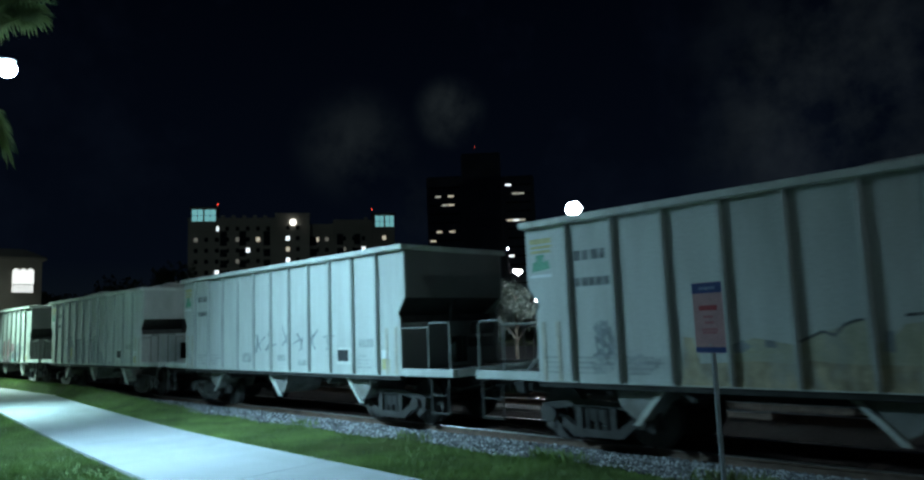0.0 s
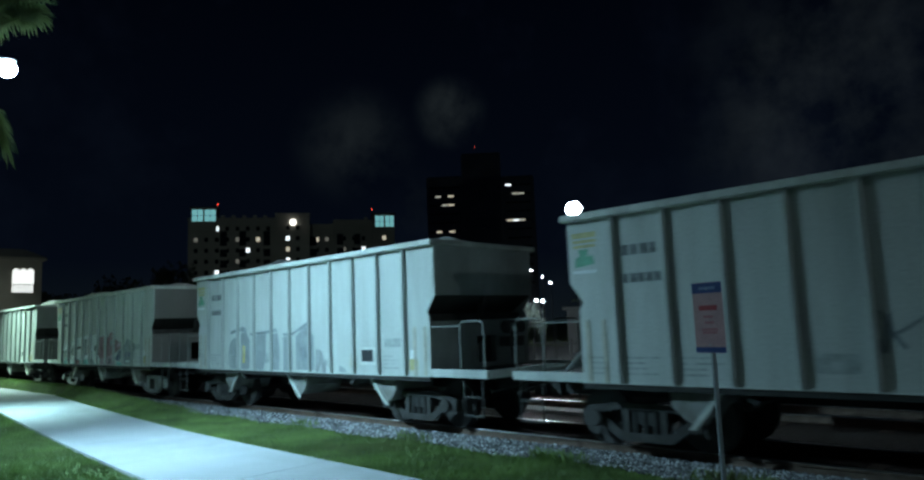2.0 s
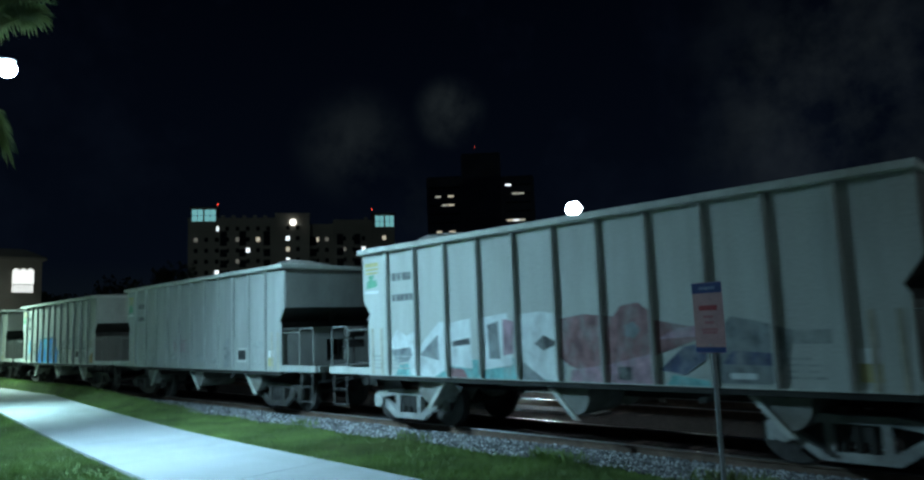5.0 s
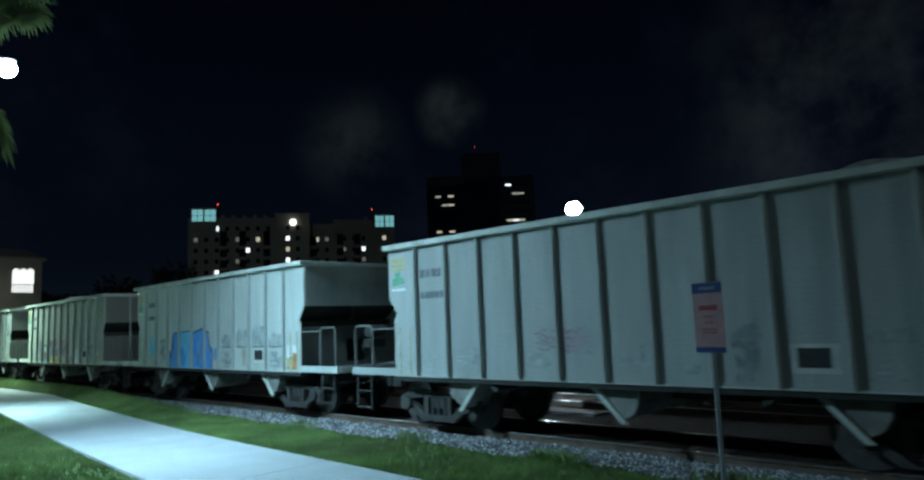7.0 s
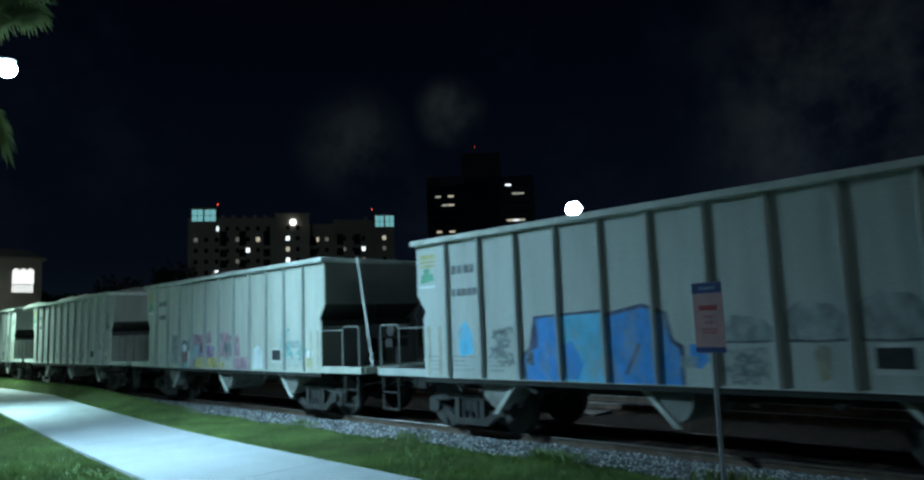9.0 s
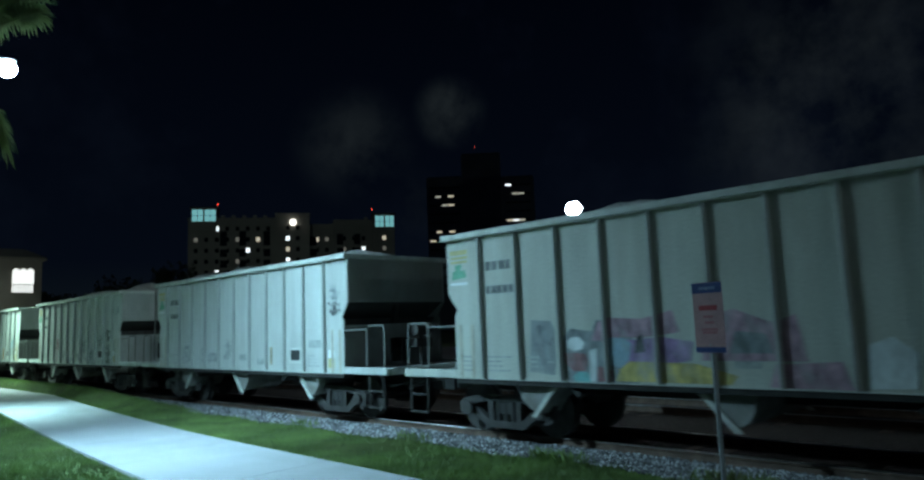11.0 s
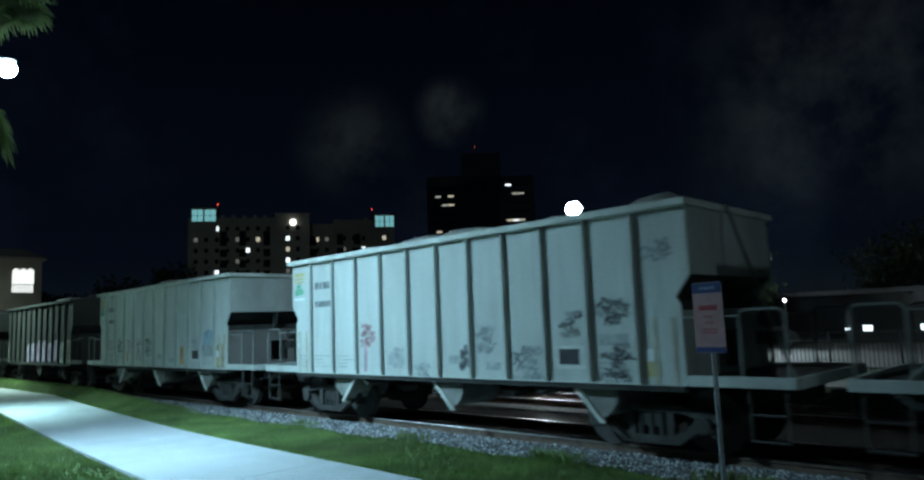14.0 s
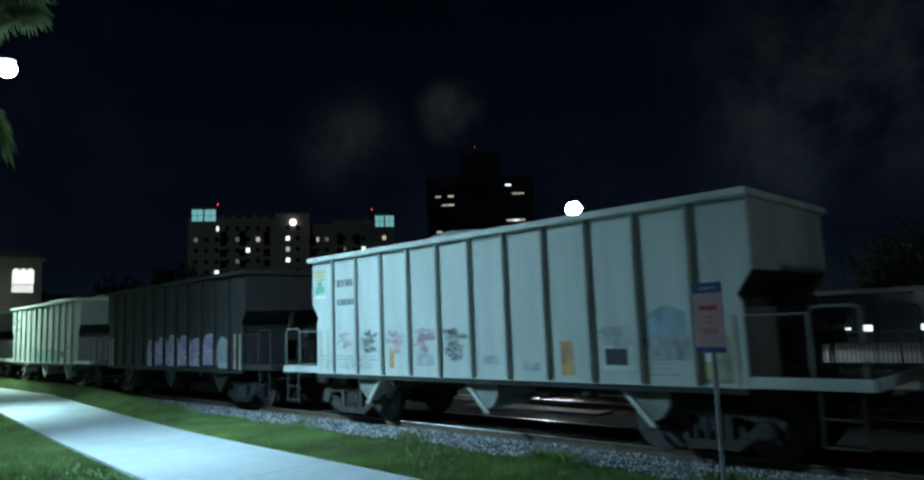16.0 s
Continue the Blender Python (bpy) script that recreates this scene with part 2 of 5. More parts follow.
def tube(bm, pts, r, sides=8, r2=None):
    """A round bar along points; r2 is the radius at its end."""
    pts = [Vector(p) for p in pts]
    rings = []
    for i, p in enumerate(pts):
        d = (pts[min(i + 1, len(pts) - 1)] - pts[max(i - 1, 0)]).normalized()
        side = d.orthogonal().normalized() if abs(d.z) > 0.9 else d.cross(Vector((0, 0, 1))).normalized()
        up = side.cross(d)
        rr = r if r2 is None else r + (r2 - r) * i / (len(pts) - 1)
        rings.append([bm.verts.new(p + (side * math.cos(2 * math.pi * k / sides) + up * math.sin(2 * math.pi * k / sides)) * rr) for k in range(sides)])
    for a, b in zip(rings, rings[1:]):
        for k in range(sides):
            bm.faces.new((a[k], a[(k + 1) % sides], b[(k + 1) % sides], b[k]))
    bm.faces.new(rings[0][::-1])
    bm.faces.new(rings[-1])
    return bm


def disc_y(bm, x, z, r, y0, y1, sides=20):
    return prism_xz(bm, [(x + r * math.cos(2 * math.pi * k / sides), z + r * math.sin(2 * math.pi * k / sides)) for k in range(sides)], y0, y1)


def finish(bm, name, mat, bevel=0.0):
    if bevel:
        bmesh.ops.bevel(bm, geom=bm.edges[:], offset=bevel, segments=1, affect="EDGES", clamp_overlap=True)
    bmesh.ops.recalc_face_normals(bm, faces=bm.faces[:])
    me = bpy.data.meshes.new(name)
    bm.to_mesh(me)
    bm.free()
    me.materials.append(mat)
    return me


def part(name, bm, mat, parent, label="", bevel=0.0, at=None):
    ob = new(name, finish(bm, name, mat, bevel) if isinstance(bm, bmesh.types.BMesh) else bm)
    ob.parent = parent
    if at is not None:
        ob.matrix_basis = at
    if label:
        tagged(ob, label)
    return ob


def thing(name, label, category, at=None, group="", kind=""):
    ob = tagged(new(name), label, category, group, kind)
    if at is not None:
        ob.matrix_basis = at
    return ob


def lump(name, bm, mat, label, category, kind="", bevel=0.0, at=None):
    ob = new(name, finish(bm, name, mat, bevel))
    if at is not None:
        ob.matrix_basis = at
    return tagged(ob, label, category, kind=kind)


def B():
    return bmesh.new()


# ---------------------------------------------------------------- ground, path, track


def bend(x):
    return min(8.8, 6.78 + 0.027 * max(0.0, -x - 7.0) ** 1.35)


def far_edge(x):
    return bend(x) - 0.24 * max(0.0, min(1.0, (-x - 9.0) / 7.0))


def near_edge(x):
    return bend(x) - 2.62


def bank(x, y):
    """Height of the low grass bank between the path and the track."""
    q = max(0.0, min(1.0, (y - far_edge(x) - 0.05) / max(0.05, 8.9 - far_edge(x))))
    return 0.36 * max(0.0, min(1.0, (-x - 19.0) / 10.0)) * q * q * (3 - 2 * q)


def grass_bank():
    bm = B()
    rows = []
    for i in range(61):
        x = -18.0 - i
        f = far_edge(x)
        ys = [f + 0.02 + (9.10 - f - 0.02) * k / 6 for k in range(7)]
        rows.append([bm.verts.new((x, y, bank(x, y) + (0.012 * noise.noise((x * 2.1, y * 3, 0)) if 0 < k < 6 else 0) - (0.015 if k == 0 else 0.0))) for k, y in enumerate(ys)] + [bm.verts.new((x, 9.24, -0.05))])
    for a, b in zip(rows, rows[1:]):
        for k in range(7):
            bm.faces.new((a[k], b[k], b[k + 1], a[k + 1]))
    bmesh.ops.recalc_face_normals(bm, faces=bm.faces[:])
    lump("grass_bank", bm, SOIL, "low turf bank between path and track", "grass bank", "structure")


def ground_sheet():
    bm = B()
    xs = [-2500, -900, -300, -120, -60, -30, -10, 5, 30, 120, 900, 2500]
    ys = [-2500, -600, -100, -20, 0, 4, 9, 14, 30, 80, 300, 900, 2500]
    v = [[bm.verts.new((x, y, -0.02)) for y in ys] for x in xs]
    for i in range(len(xs) - 1):
        for j in range(len(ys) - 1):
            bm.faces.new((v[i][j], v[i + 1][j], v[i + 1][j + 1], v[i][j + 1]))
    lump("ground", bm, SOIL, "dark night turf and soil reaching the horizon", "ground", "structure")


def bike_path():
    path = thing("path", "pale concrete bike path lit by a street lamp", "path", kind="structure")
    x = 8.0
    while x > -62:
        x2 = x - 3.0
        bm = B()
        n = 4
        a, b, c, d = [], [], [], []
        for i in range(n + 1):
            q = x - 0.006 - (x - x2 - 0.012) * i / n
            a.append(bm.verts.new((q, near_edge(q), 0.035)))
            b.append(bm.verts.new((q, far_edge(q), 0.035)))
            c.append(bm.verts.new((q, near_edge(q) - 0.02, -0.05)))
            d.append(bm.verts.new((q, far_edge(q) + 0.02, -0.05)))
        for i in range(n):
            bm.faces.new((a[i], b[i], b[i + 1], a[i + 1]))
            bm.faces.new((c[i], a[i], a[i + 1], c[i + 1]))
            bm.faces.new((b[i], d[i], d[i + 1], b[i + 1]))
        for i in (0, n):
            bm.faces.new((a[i], b[i], d[i], c[i]))
        part("slab", bm, CONCRETE, path)
        x = x2


def rail_mesh():
    z = RAIL_TOP
    prof = [(-0.07, z - 0.165), (0.07, z - 0.165), (0.07, z - 0.15), (0.012, z - 0.12), (0.012, z - 0.045), (0.036, z - 0.035), (0.036, z - 0.006), (0.026, z - 0.001),
            (-0.026, z - 0.001), (-0.036, z - 0.006), (-0.036, z - 0.035), (-0.012, z - 0.045), (-0.012, z - 0.12), (-0.07, z - 0.15)]
    me = finish(prism_yz(B(), prof, -140, 60), "rail", RAILRUST)
    arc = [(0.034 * math.sin(radians(a)) / math.sin(radians(16)), z + 0.034 * (math.cos(radians(a)) - math.cos(radians(16))) / math.sin(radians(16))) for a in range(-16, 17, 4)]
    head = finish(prism_yz(B(), [(-0.034, z - 0.012)] + arc + [(0.034, z - 0.012)], -140, 60), "rail_head", RAILMAT)
    for f in head.polygons:
        f.use_smooth = len(f.vertices) == 4
    return me, head


def railway(yc, label, near):
    tr = thing("railway_track", label, "railway track", pose(0, yc, 0), kind="structure")
    me, head = RAIL
    for y in (-0.7525, 0.7525):
        r = part("rail", me, None, tr, "rusty steel rail with a polished head", at=pose(0, y, 0))
        part("rail_head", head, None, r)
    tie = finish(box(B(), -0.115, 0.115, -1.3, 1.3, -0.14, 0.0), "tie", TIE, 0.012)
    rng = random.Random(5 if near else 6)
    x = -78.0
    while x < 12:
        part("tie", tie, None, tr, at=pose(x + rng.uniform(-0.03, 0.03), rng.uniform(-0.05, 0.05), 0.012 + rng.uniform(-0.012, 0.008), 0, 0, rng.uniform(-1.2, 1.2)))
        x += 0.54 if near else 0.6
    return tr


def ballast_bed():
    bm = B()
    xs = [-140 + 1.0 * i for i in range(201)]
    rng = random.Random(2)
    cols = []
    for x in xs:
        j = rng.uniform(-0.12, 0.12)
        cols.append([bm.verts.new(p) for p in ((x, 9.02 + j, -0.06), (x, 9.25 + j, 0.0), (x, 9.6, 0.012), (x, 20.0, 0.012), (x, 20.8, -0.06))])
    for a, b in zip(cols, cols[1:]):
        for i in range(4):
            bm.faces.new((a[i], a[i + 1], b[i + 1], b[i]))
    lump("ballast_bed", bm, BED_SHADED, "crushed-stone ballast darkened for the shade under the train", "ballast", "structure")


def ballast_stones():
    """Loose stones: jittered octahedra, densest on the shoulder beside the grass."""
    rng = random.Random(11)
    verts, faces = [], []

    def stone(x, y, z, r):
        k = len(verts)
        a = rng.uniform(0, 6.28)
        for i in range(4):
            rr = r * rng.uniform(0.7, 1.25)
            verts.append((x + rr * math.cos(a + i * 1.57), y + rr * math.sin(a + i * 1.57), z + rng.uniform(-0.3, 0.3) * r))
        verts.append((x + rng.uniform(-0.4, 0.4) * r, y + rng.uniform(-0.4, 0.4) * r, z + r * rng.uniform(0.5, 0.9)))
        verts.append((x, y, z - r * 0.6))
        for i in range(4):
            j = (i + 1) % 4
            faces.append((k + i, k + j, k + 4))
            faces.append((k + j, k + i, k + 5))

    for _ in range(26000):
        x = -1.0 - 33.0 * rng.random() ** 1.5
        y = 8.92 + 1.15 * rng.random()
        stone(x, y + 0.1 * math.sin(x * 1.7), 0.02 + rng.uniform(0, 0.02), rng.uniform(0.018, 0.042))
    me = bpy.data.meshes.new("ballast_stones")
    me.from_pydata(verts, [], faces)
    m = STONE.copy()
    nt = m.node_tree
    geo = nt.nodes.new("ShaderNodeNewGeometry")
    rp = nt.nodes.new("ShaderNodeValToRGB")
    rp.color_ramp.elements[0].color, rp.color_ramp.elements[1].color = (0.06, 0.06, 0.062, 1), (0.66, 0.66, 0.67, 1)
    rp.color_ramp.elements.new(0.55).color = (0.20, 0.20, 0.205, 1)
    nt.links.new(geo.outputs["Random Per Island"], rp.inputs[0])
    nt.links.new(rp.outputs[0], nt.nodes["Principled BSDF"].inputs["Base Color"])
    me.materials.append(m)
    tagged(new("ballast_stones", me), "loose grey crushed stones of the track shoulder", "gravel", kind="stuff")


def grass():
    rng = random.Random(21)
    verts, faces = [], []

    def blade(x, y, h):
        k = len(verts)
        g = bank(x, y) if y > far_edge(x) else 0.0
        a, lean, w = rng.uniform(0, 6.28), rng.uniform(0.1, 0.7) * h, rng.uniform(0.003, 0.006) * (1 + h * 4)
        dx, dy = math.cos(a), math.sin(a)
        b = rng.uniform(0, 6.28)
        ex, ey = math.cos(b) * lean, math.sin(b) * lean
        verts.extend(((x - dx * w, y - dy * w, g - 0.02), (x + dx * w, y + dy * w, g - 0.02), (x + ex * 0.4 + dx * w * 0.7, y + ey * 0.4 + dy * w * 0.7, g + h * 0.6), (x + ex, y + ey, g + h)))
        faces.extend(((k, k + 1, k + 2), (k, k + 2, k + 3)))

    n = 0
    while n < 150000:
        x = -3.0 - 30.0 * rng.random() ** 1.6
        y = rng.uniform(1.6, 9.3)
        if near_edge(x) - 0.02 < y < far_edge(x) + 0.02:
            continue
        if y < near_edge(x) and (-x < y * 0.2 or x > -9.5):
            continue
        ragged = 9.0 + 0.12 * math.sin(x * 1.7) + 0.1 * math.sin(x * 4.1)
        if y > ragged:
            continue
        patch = 0.5 + 0.5 * noise.noise((x * 0.7, y * 1.1, 0.0))
        if rng.random() > 0.35 + patch:
            continue
        h = rng.uniform(0.016, 0.036) + 0.030 * patch * rng.random()
        if y > 8.6 and rng.random() < 0.3:
            h *= 1.9
        blade(x, y, h)
        n += 1
    for _ in range(24000):
        x = rng.uniform(-56.0, -20.0)
        blade(x, rng.uniform(far_edge(x) + 0.02, 9.14), rng.uniform(0.03, 0.08))
    # taller weeds at the ballast's edge
    for cx, cy, count in ((-6.9, 8.95, 260), (-3.4, 8.7, 420), (-4.1, 8.9, 300), (-10.4, 9.0, 120), (-2.6, 8.5, 350), (-14.2, 9.05, 100)):
        for _ in range(count):
            blade(cx + rng.gauss(0, 0.25), cy + rng.gauss(0, 0.1), rng.uniform(0.08, 0.24))
    me = bpy.data.meshes.new("grass")
    me.from_pydata(verts, [], faces)
    me.materials.append(BLADE)
    tagged(new("grass", me), "short green lawn grass with ragged weeds", "grass", kind="stuff")


RAIL = rail_mesh()
ground_sheet()
bike_path()
ballast_bed()
grass_bank()
railway(TRACK_Y, "railway track with timber ties in grey ballast", True)
railway(TRACK_Y + 4.6, "second railway track behind the train", False)

# ---------------------------------------------------------------- the hopper train
# Car space: x along the car, y across, z from the rail head. The body is 10.4 m long, 3.1 m wide.
TOP, SILL, NECK = 3.72, 1.04, 2.62


def hoop_points(x0, x1, y, z0, z1):
    r = 0.09
    return [(x0, y, z0), (x0, y, z1 - r), (x0 + r * 0.3, y, z1 - r * 0.3), (x0 + r, y, z1), (x1 - r, y, z1), (x1 - r * 0.3, y, z1 - r * 0.3), (x1, y, z1 - r), (x1, y, z0)]


def hopper_car():
    car = thing("hopper_car", "pale grey open-top hopper car with ribbed sides", "hopper car", group="cars of the freight train")
    side = [(-5.2, 3.63), (-5.2, NECK), (-4.97, 2.30), (-5.04, 2.18), (-5.04, SILL), (5.04, SILL), (5.04, 2.18), (4.97, 2.30), (5.2, NECK), (5.2, 3.63)]
    for s in (-1, 1):
        part("side_sheet", prism_xz(B(), side, s * 1.50, s * 1.46), PAINT, car)
    # hat-section ribs: deep webs with a narrow outer flange, tapered at the foot
    rib_bm = prism_yz(B(), [(0.0, SILL + 0.01), (-0.05, SILL + 0.01), (-0.085, SILL + 0.14), (-0.085, 3.60), (0.0, 3.60)], -0.026, 0.026)
    rib = finish(rib_bm, "rib", RIBMAT, 0.012)
    for i in range(1, 12):
        x = -5.2 + 10.4 * i / 12
        part("rib", rib, None, car, at=pose(x, -1.5, 0))
        part("rib", rib, None, car, at=pose(x, 1.5, 0, 0, 0, 180))
    bm = B()
    for y0, y1 in ((-1.63, -1.46), (1.46, 1.63)):
        box(bm, -5.26, 5.26, y0, y1, TOP - 0.11, TOP)
    for x0, x1 in ((-5.26, -5.14), (5.14, 5.26)):
        box(bm, x0, x1, -1.46, 1.46, TOP - 0.11, TOP)
    part("top_chord", bm, CHORD, car, "dusty pale steel rim", 0.012)
    for s in (-1, 1):
        part("end_wall", box(B(), min(s * 5.16, s * 5.21), max(s * 5.16, s * 5.21), -1.46, 1.46, NECK, TOP - 0.11), END_SHADED, car, "grimy flat end wall with shade in its colour")
        part("slope_sheet", prism_xz(B(), [(s * 5.19, NECK), (s * 5.13, NECK), (s * 2.3, 0.86), (s * 2.36, 0.80)], -1.45, 1.45), UNDER, car, "sloping hopper sheet with shade in its dark colour")
        bm = B()
        for y in (-1.38, -0.42, 0.30, 1.26):
            box(bm, s * 4.86 - 0.05, s * 4.86 + 0.05, y, y + 0.12, 1.0, 2.24)
        box(bm, s * 4.86 - 0.04, s * 4.86 + 0.04, -1.40, 1.40, 2.12, 2.26)
        part("end_frame", bm, CAST, car, "dusty steel posts under the slope sheet", 0.008)
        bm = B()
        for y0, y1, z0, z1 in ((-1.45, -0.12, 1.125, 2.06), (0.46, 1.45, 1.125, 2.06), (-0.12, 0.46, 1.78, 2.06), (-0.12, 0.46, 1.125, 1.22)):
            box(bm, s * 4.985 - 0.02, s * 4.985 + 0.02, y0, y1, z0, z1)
        lower = part("end_panel", bm, END_SHADED, car, "lower end sheet with an opening")
        part("panel_lip", box(B(), s * 5.01 - 0.02, s * 5.01 + 0.02, -1.45, 1.45, 2.062, 2.115), END_SHADED, lower)
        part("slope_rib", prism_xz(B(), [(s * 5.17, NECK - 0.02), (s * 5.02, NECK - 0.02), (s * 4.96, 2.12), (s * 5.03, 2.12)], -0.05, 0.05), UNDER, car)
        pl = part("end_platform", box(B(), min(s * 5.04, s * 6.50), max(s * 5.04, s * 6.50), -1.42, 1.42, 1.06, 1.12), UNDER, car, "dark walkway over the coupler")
        for y in (-1.5, 1.42):
            part("sill_channel", box(B(), min(s * 5.05, s * 6.53), max(s * 5.05, s * 6.53), y, y + 0.08, SILL, 1.19), PAINT, pl, "", 0.008)
        part("end_beam", box(B(), min(s * 6.50, s * 6.56), max(s * 6.50, s * 6.56), -1.41, 1.41, SILL, 1.19), PAINT, pl, "", 0.008)
        for y in (-1.47, 1.47):
            rail = part("handrail", tube(B(), hoop_points(s * 6.44, s * 5.84, y, 1.19, 2.08) if s < 0 else hoop_points(5.84, 6.44, y, 1.19, 2.08), 0.019), PIPE, car, "bent pipe handrail")
            part("grab_bar", tube(B(), [(s * 5.84, y, 2.0), (s * 5.0, y, 2.0)], 0.014), PIPE, rail)
            bm = B()
            for x in (5.90, 6.38):
                tube(bm, [(s * x, y, 1.0), (s * x, y, 0.34)], 0.018, 6)
            for z in (0.70, 0.36):
                box(bm, min(s * 5.90, s * 6.38), max(s * 5.90, s * 6.38), y - 0.03, y + 0.03, z - 0.012, z + 0.012)
            part("step_ladder", bm, CAST, car, "two-rung steel step")
            if y < 0:
                lad = part("corner_ladder", box(B(), s * 4.60 - 0.036, s * 4.60 + 0.036, -1.512, -1.502, 1.05, 2.02), LADDER, car, "dull tan ladder rails")
                part("ladder_rail", box(B(), s * 4.90 - 0.034, s * 4.90 + 0.034, -1.512, -1.502, 1.05, 2.02), LADDER, lad)
        part("coupler", box(box(B(), min(s * 5.9, s * 6.62), max(s * 5.9, s * 6.62), -0.07, 0.07, 0.68, 0.86), min(s * 6.5, s * 6.80), max(s * 6.5, s * 6.80), -0.15, 0.12, 0.64, 0.92), UNDER, car, "heavy cast knuckle coupler", 0.015)
        part("uncoupling_lever", tube(B(), [(s * 6.52, -1.4, 0.8), (s * 6.6, -0.9, 0.86), (s * 6.6, -0.2, 0.9)], 0.013, 6), CAST, car)
    part("brake_strut", tube(B(), [(-6.1, -0.55, 1.08), (-5.05, -0.55, 2.1)], 0.04, 6), PIPE, car, "pale diagonal end brace")
    bm = tube(B(), [(5.55, 0.35, 1.1), (5.55, 0.35, 1.95)], 0.03, 6)
    box(bm, 5.42, 5.68, 0.1, 0.6, 1.55, 1.75)
    part("brake_gear", tube(bm, [(5.6, 0.1, 1.95), (5.6, 0.6, 1.95)], 0.14, 10), CAST, car, "hand brake gear on the platform")
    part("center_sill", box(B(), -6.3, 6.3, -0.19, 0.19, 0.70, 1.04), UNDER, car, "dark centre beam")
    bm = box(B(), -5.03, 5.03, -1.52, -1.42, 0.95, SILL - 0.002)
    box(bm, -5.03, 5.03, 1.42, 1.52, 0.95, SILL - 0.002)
    sill = part("side_sill", bm, UNDER, car, "grimy side sill darkened for shade", 0.006)
    # pale strip paints the light that the sill's edge catches
    part("sill_lip", box(B(), -5.03, 5.03, -1.545, -1.503, SILL - 0.001, SILL + 0.010), CHORD, sill, "thin pale strip for light caught on the sill")
    # discharge chutes: narrow bottoms and one steep edge each
    for x0, x1, xb, s in ((-3.66, -2.84, -3.24, 1), (-0.34, 0.46, 0.14, -1), (3.02, 3.82, 3.48, -1)):
        for y0, y1 in ((-1.36, -0.30), (0.30, 1.36)):
            pts = [(x0, 0.96), (x1, 0.96), (x1 - 0.03, 0.72), (xb + 0.20, 0.57), (xb + 0.08, 0.50), (xb - 0.08, 0.48)]
            if s > 0:
                pts = [(x0 + x1 - x, z) for x, z in pts][::-1]
            ch = part("discharge_chute", prism_xz(B(), pts, y0, y1), CHUTE, car, "dusty steel discharge chute", 0.01)
            e0, e1 = ((x0 + 0.02, 0.95), (xb + 0.06, 0.42)) if s < 0 else ((x1 - 0.02, 0.95), (x0 + x1 - xb - 0.06, 0.42))
            yy = y0 - 0.03 if y0 < 0 else y1 + 0.03
            part("chute_flange", prism_xz(B(), [(e0[0] - 0.05, e0[1]), (e0[0] + 0.05, e0[1]), (e1[0] + 0.05, e1[1]), (e1[0] - 0.05, e1[1])], yy - 0.02, yy + 0.028), CHORD, ch)
    # trucks
    def side_frame(bm, y0, y1):
        """Cast truss: a top beam, slanting legs to a low spring seat, two columns and journal arches."""
        prism_xz(bm, [(-1.10, 0.56), (-1.02, 0.64), (-0.45, 0.72), (0.45, 0.72), (1.02, 0.64), (1.10, 0.56), (0.98, 0.52), (0.42, 0.61), (-0.42, 0.61), (-0.98, 0.52)], y0, y1)
        prism_xz(bm, [(-0.44, 0.14), (0.44, 0.14), (0.40, 0.26), (-0.40, 0.26)], y0, y1)
        for q in (-1, 1):
            leg = [(q * 0.98, 0.50), (q * 0.74, 0.50), (q * 0.36, 0.26), (q * 0.44, 0.14)]
            col = [(q * 0.38, 0.24), (q * 0.27, 0.24), (q * 0.27, 0.63), (q * 0.38, 0.63)]
            arch = [(q * 1.12, 0.58), (q * 1.00, 0.60), (q * 1.01, 0.34), (q * 1.10, 0.34)]
            for pts in (leg, col, arch):
                prism_xz(bm, pts if q < 0 else pts[::-1], y0, y1)
        return bm

    for tx in (-4.22, 4.22):
        tk = part("truck", box(B(), -0.2, 0.2, -1.12, 1.12, 0.38, 0.62), UNDER, car, "two-axle cast steel truck", 0.02, at=pose(tx, 0, 0))
        for s in (-1, 1):
            part("side_frame", side_frame(B(), s * 1.02, s * 1.15), CAST, tk)
            for sx in (-0.86, 0.86):
                part("bearing_cap", disc_y(B(), sx, 0.46, 0.13, s * 1.15, s * 1.24, 14), CAST, tk, "", 0.01)
            for sx in (-0.17, 0.0, 0.17):
                part("spring", tube(B(), [(sx, s * 1.08, 0.26), (sx, s * 1.08, 0.58)], 0.062, 8), UNDER, tk)
    wheel_bm = B()
    for s in (-1, 1):
        disc_y(wheel_bm, 0, 0, 0.455, s * 0.70, s * 0.82, 28)
        disc_y(wheel_bm, 0, 0, 0.485, s * 0.68, s * 0.70, 28)
        disc_y(wheel_bm, 0, 0, 0.16, s * 0.82, s * 0.88, 14)
        for k in range(5):
            a = 2 * math.pi * k / 5
            disc_y(wheel_bm, 0.29 * math.cos(a), 0.29 * math.sin(a), 0.05, s * 0.82, s * 0.824, 8)
    tube(wheel_bm, [(0, -1.1, 0), (0, 1.1, 0)], 0.08, 10)
    wheel = finish(wheel_bm, "wheelset", WHEEL)
    for x in AXLES:
        part("wheelset", wheel, None, car, "worn steel wheels on one axle", at=pose(x, 0, 0.457))
    # stencilled plates common to all the cars
    badge = part("badge", box(B(), -5.12, -4.66, -1.505, -1.502, 3.33, 3.42), BADGE_YELLOW, car, "faded yellow and green badge")
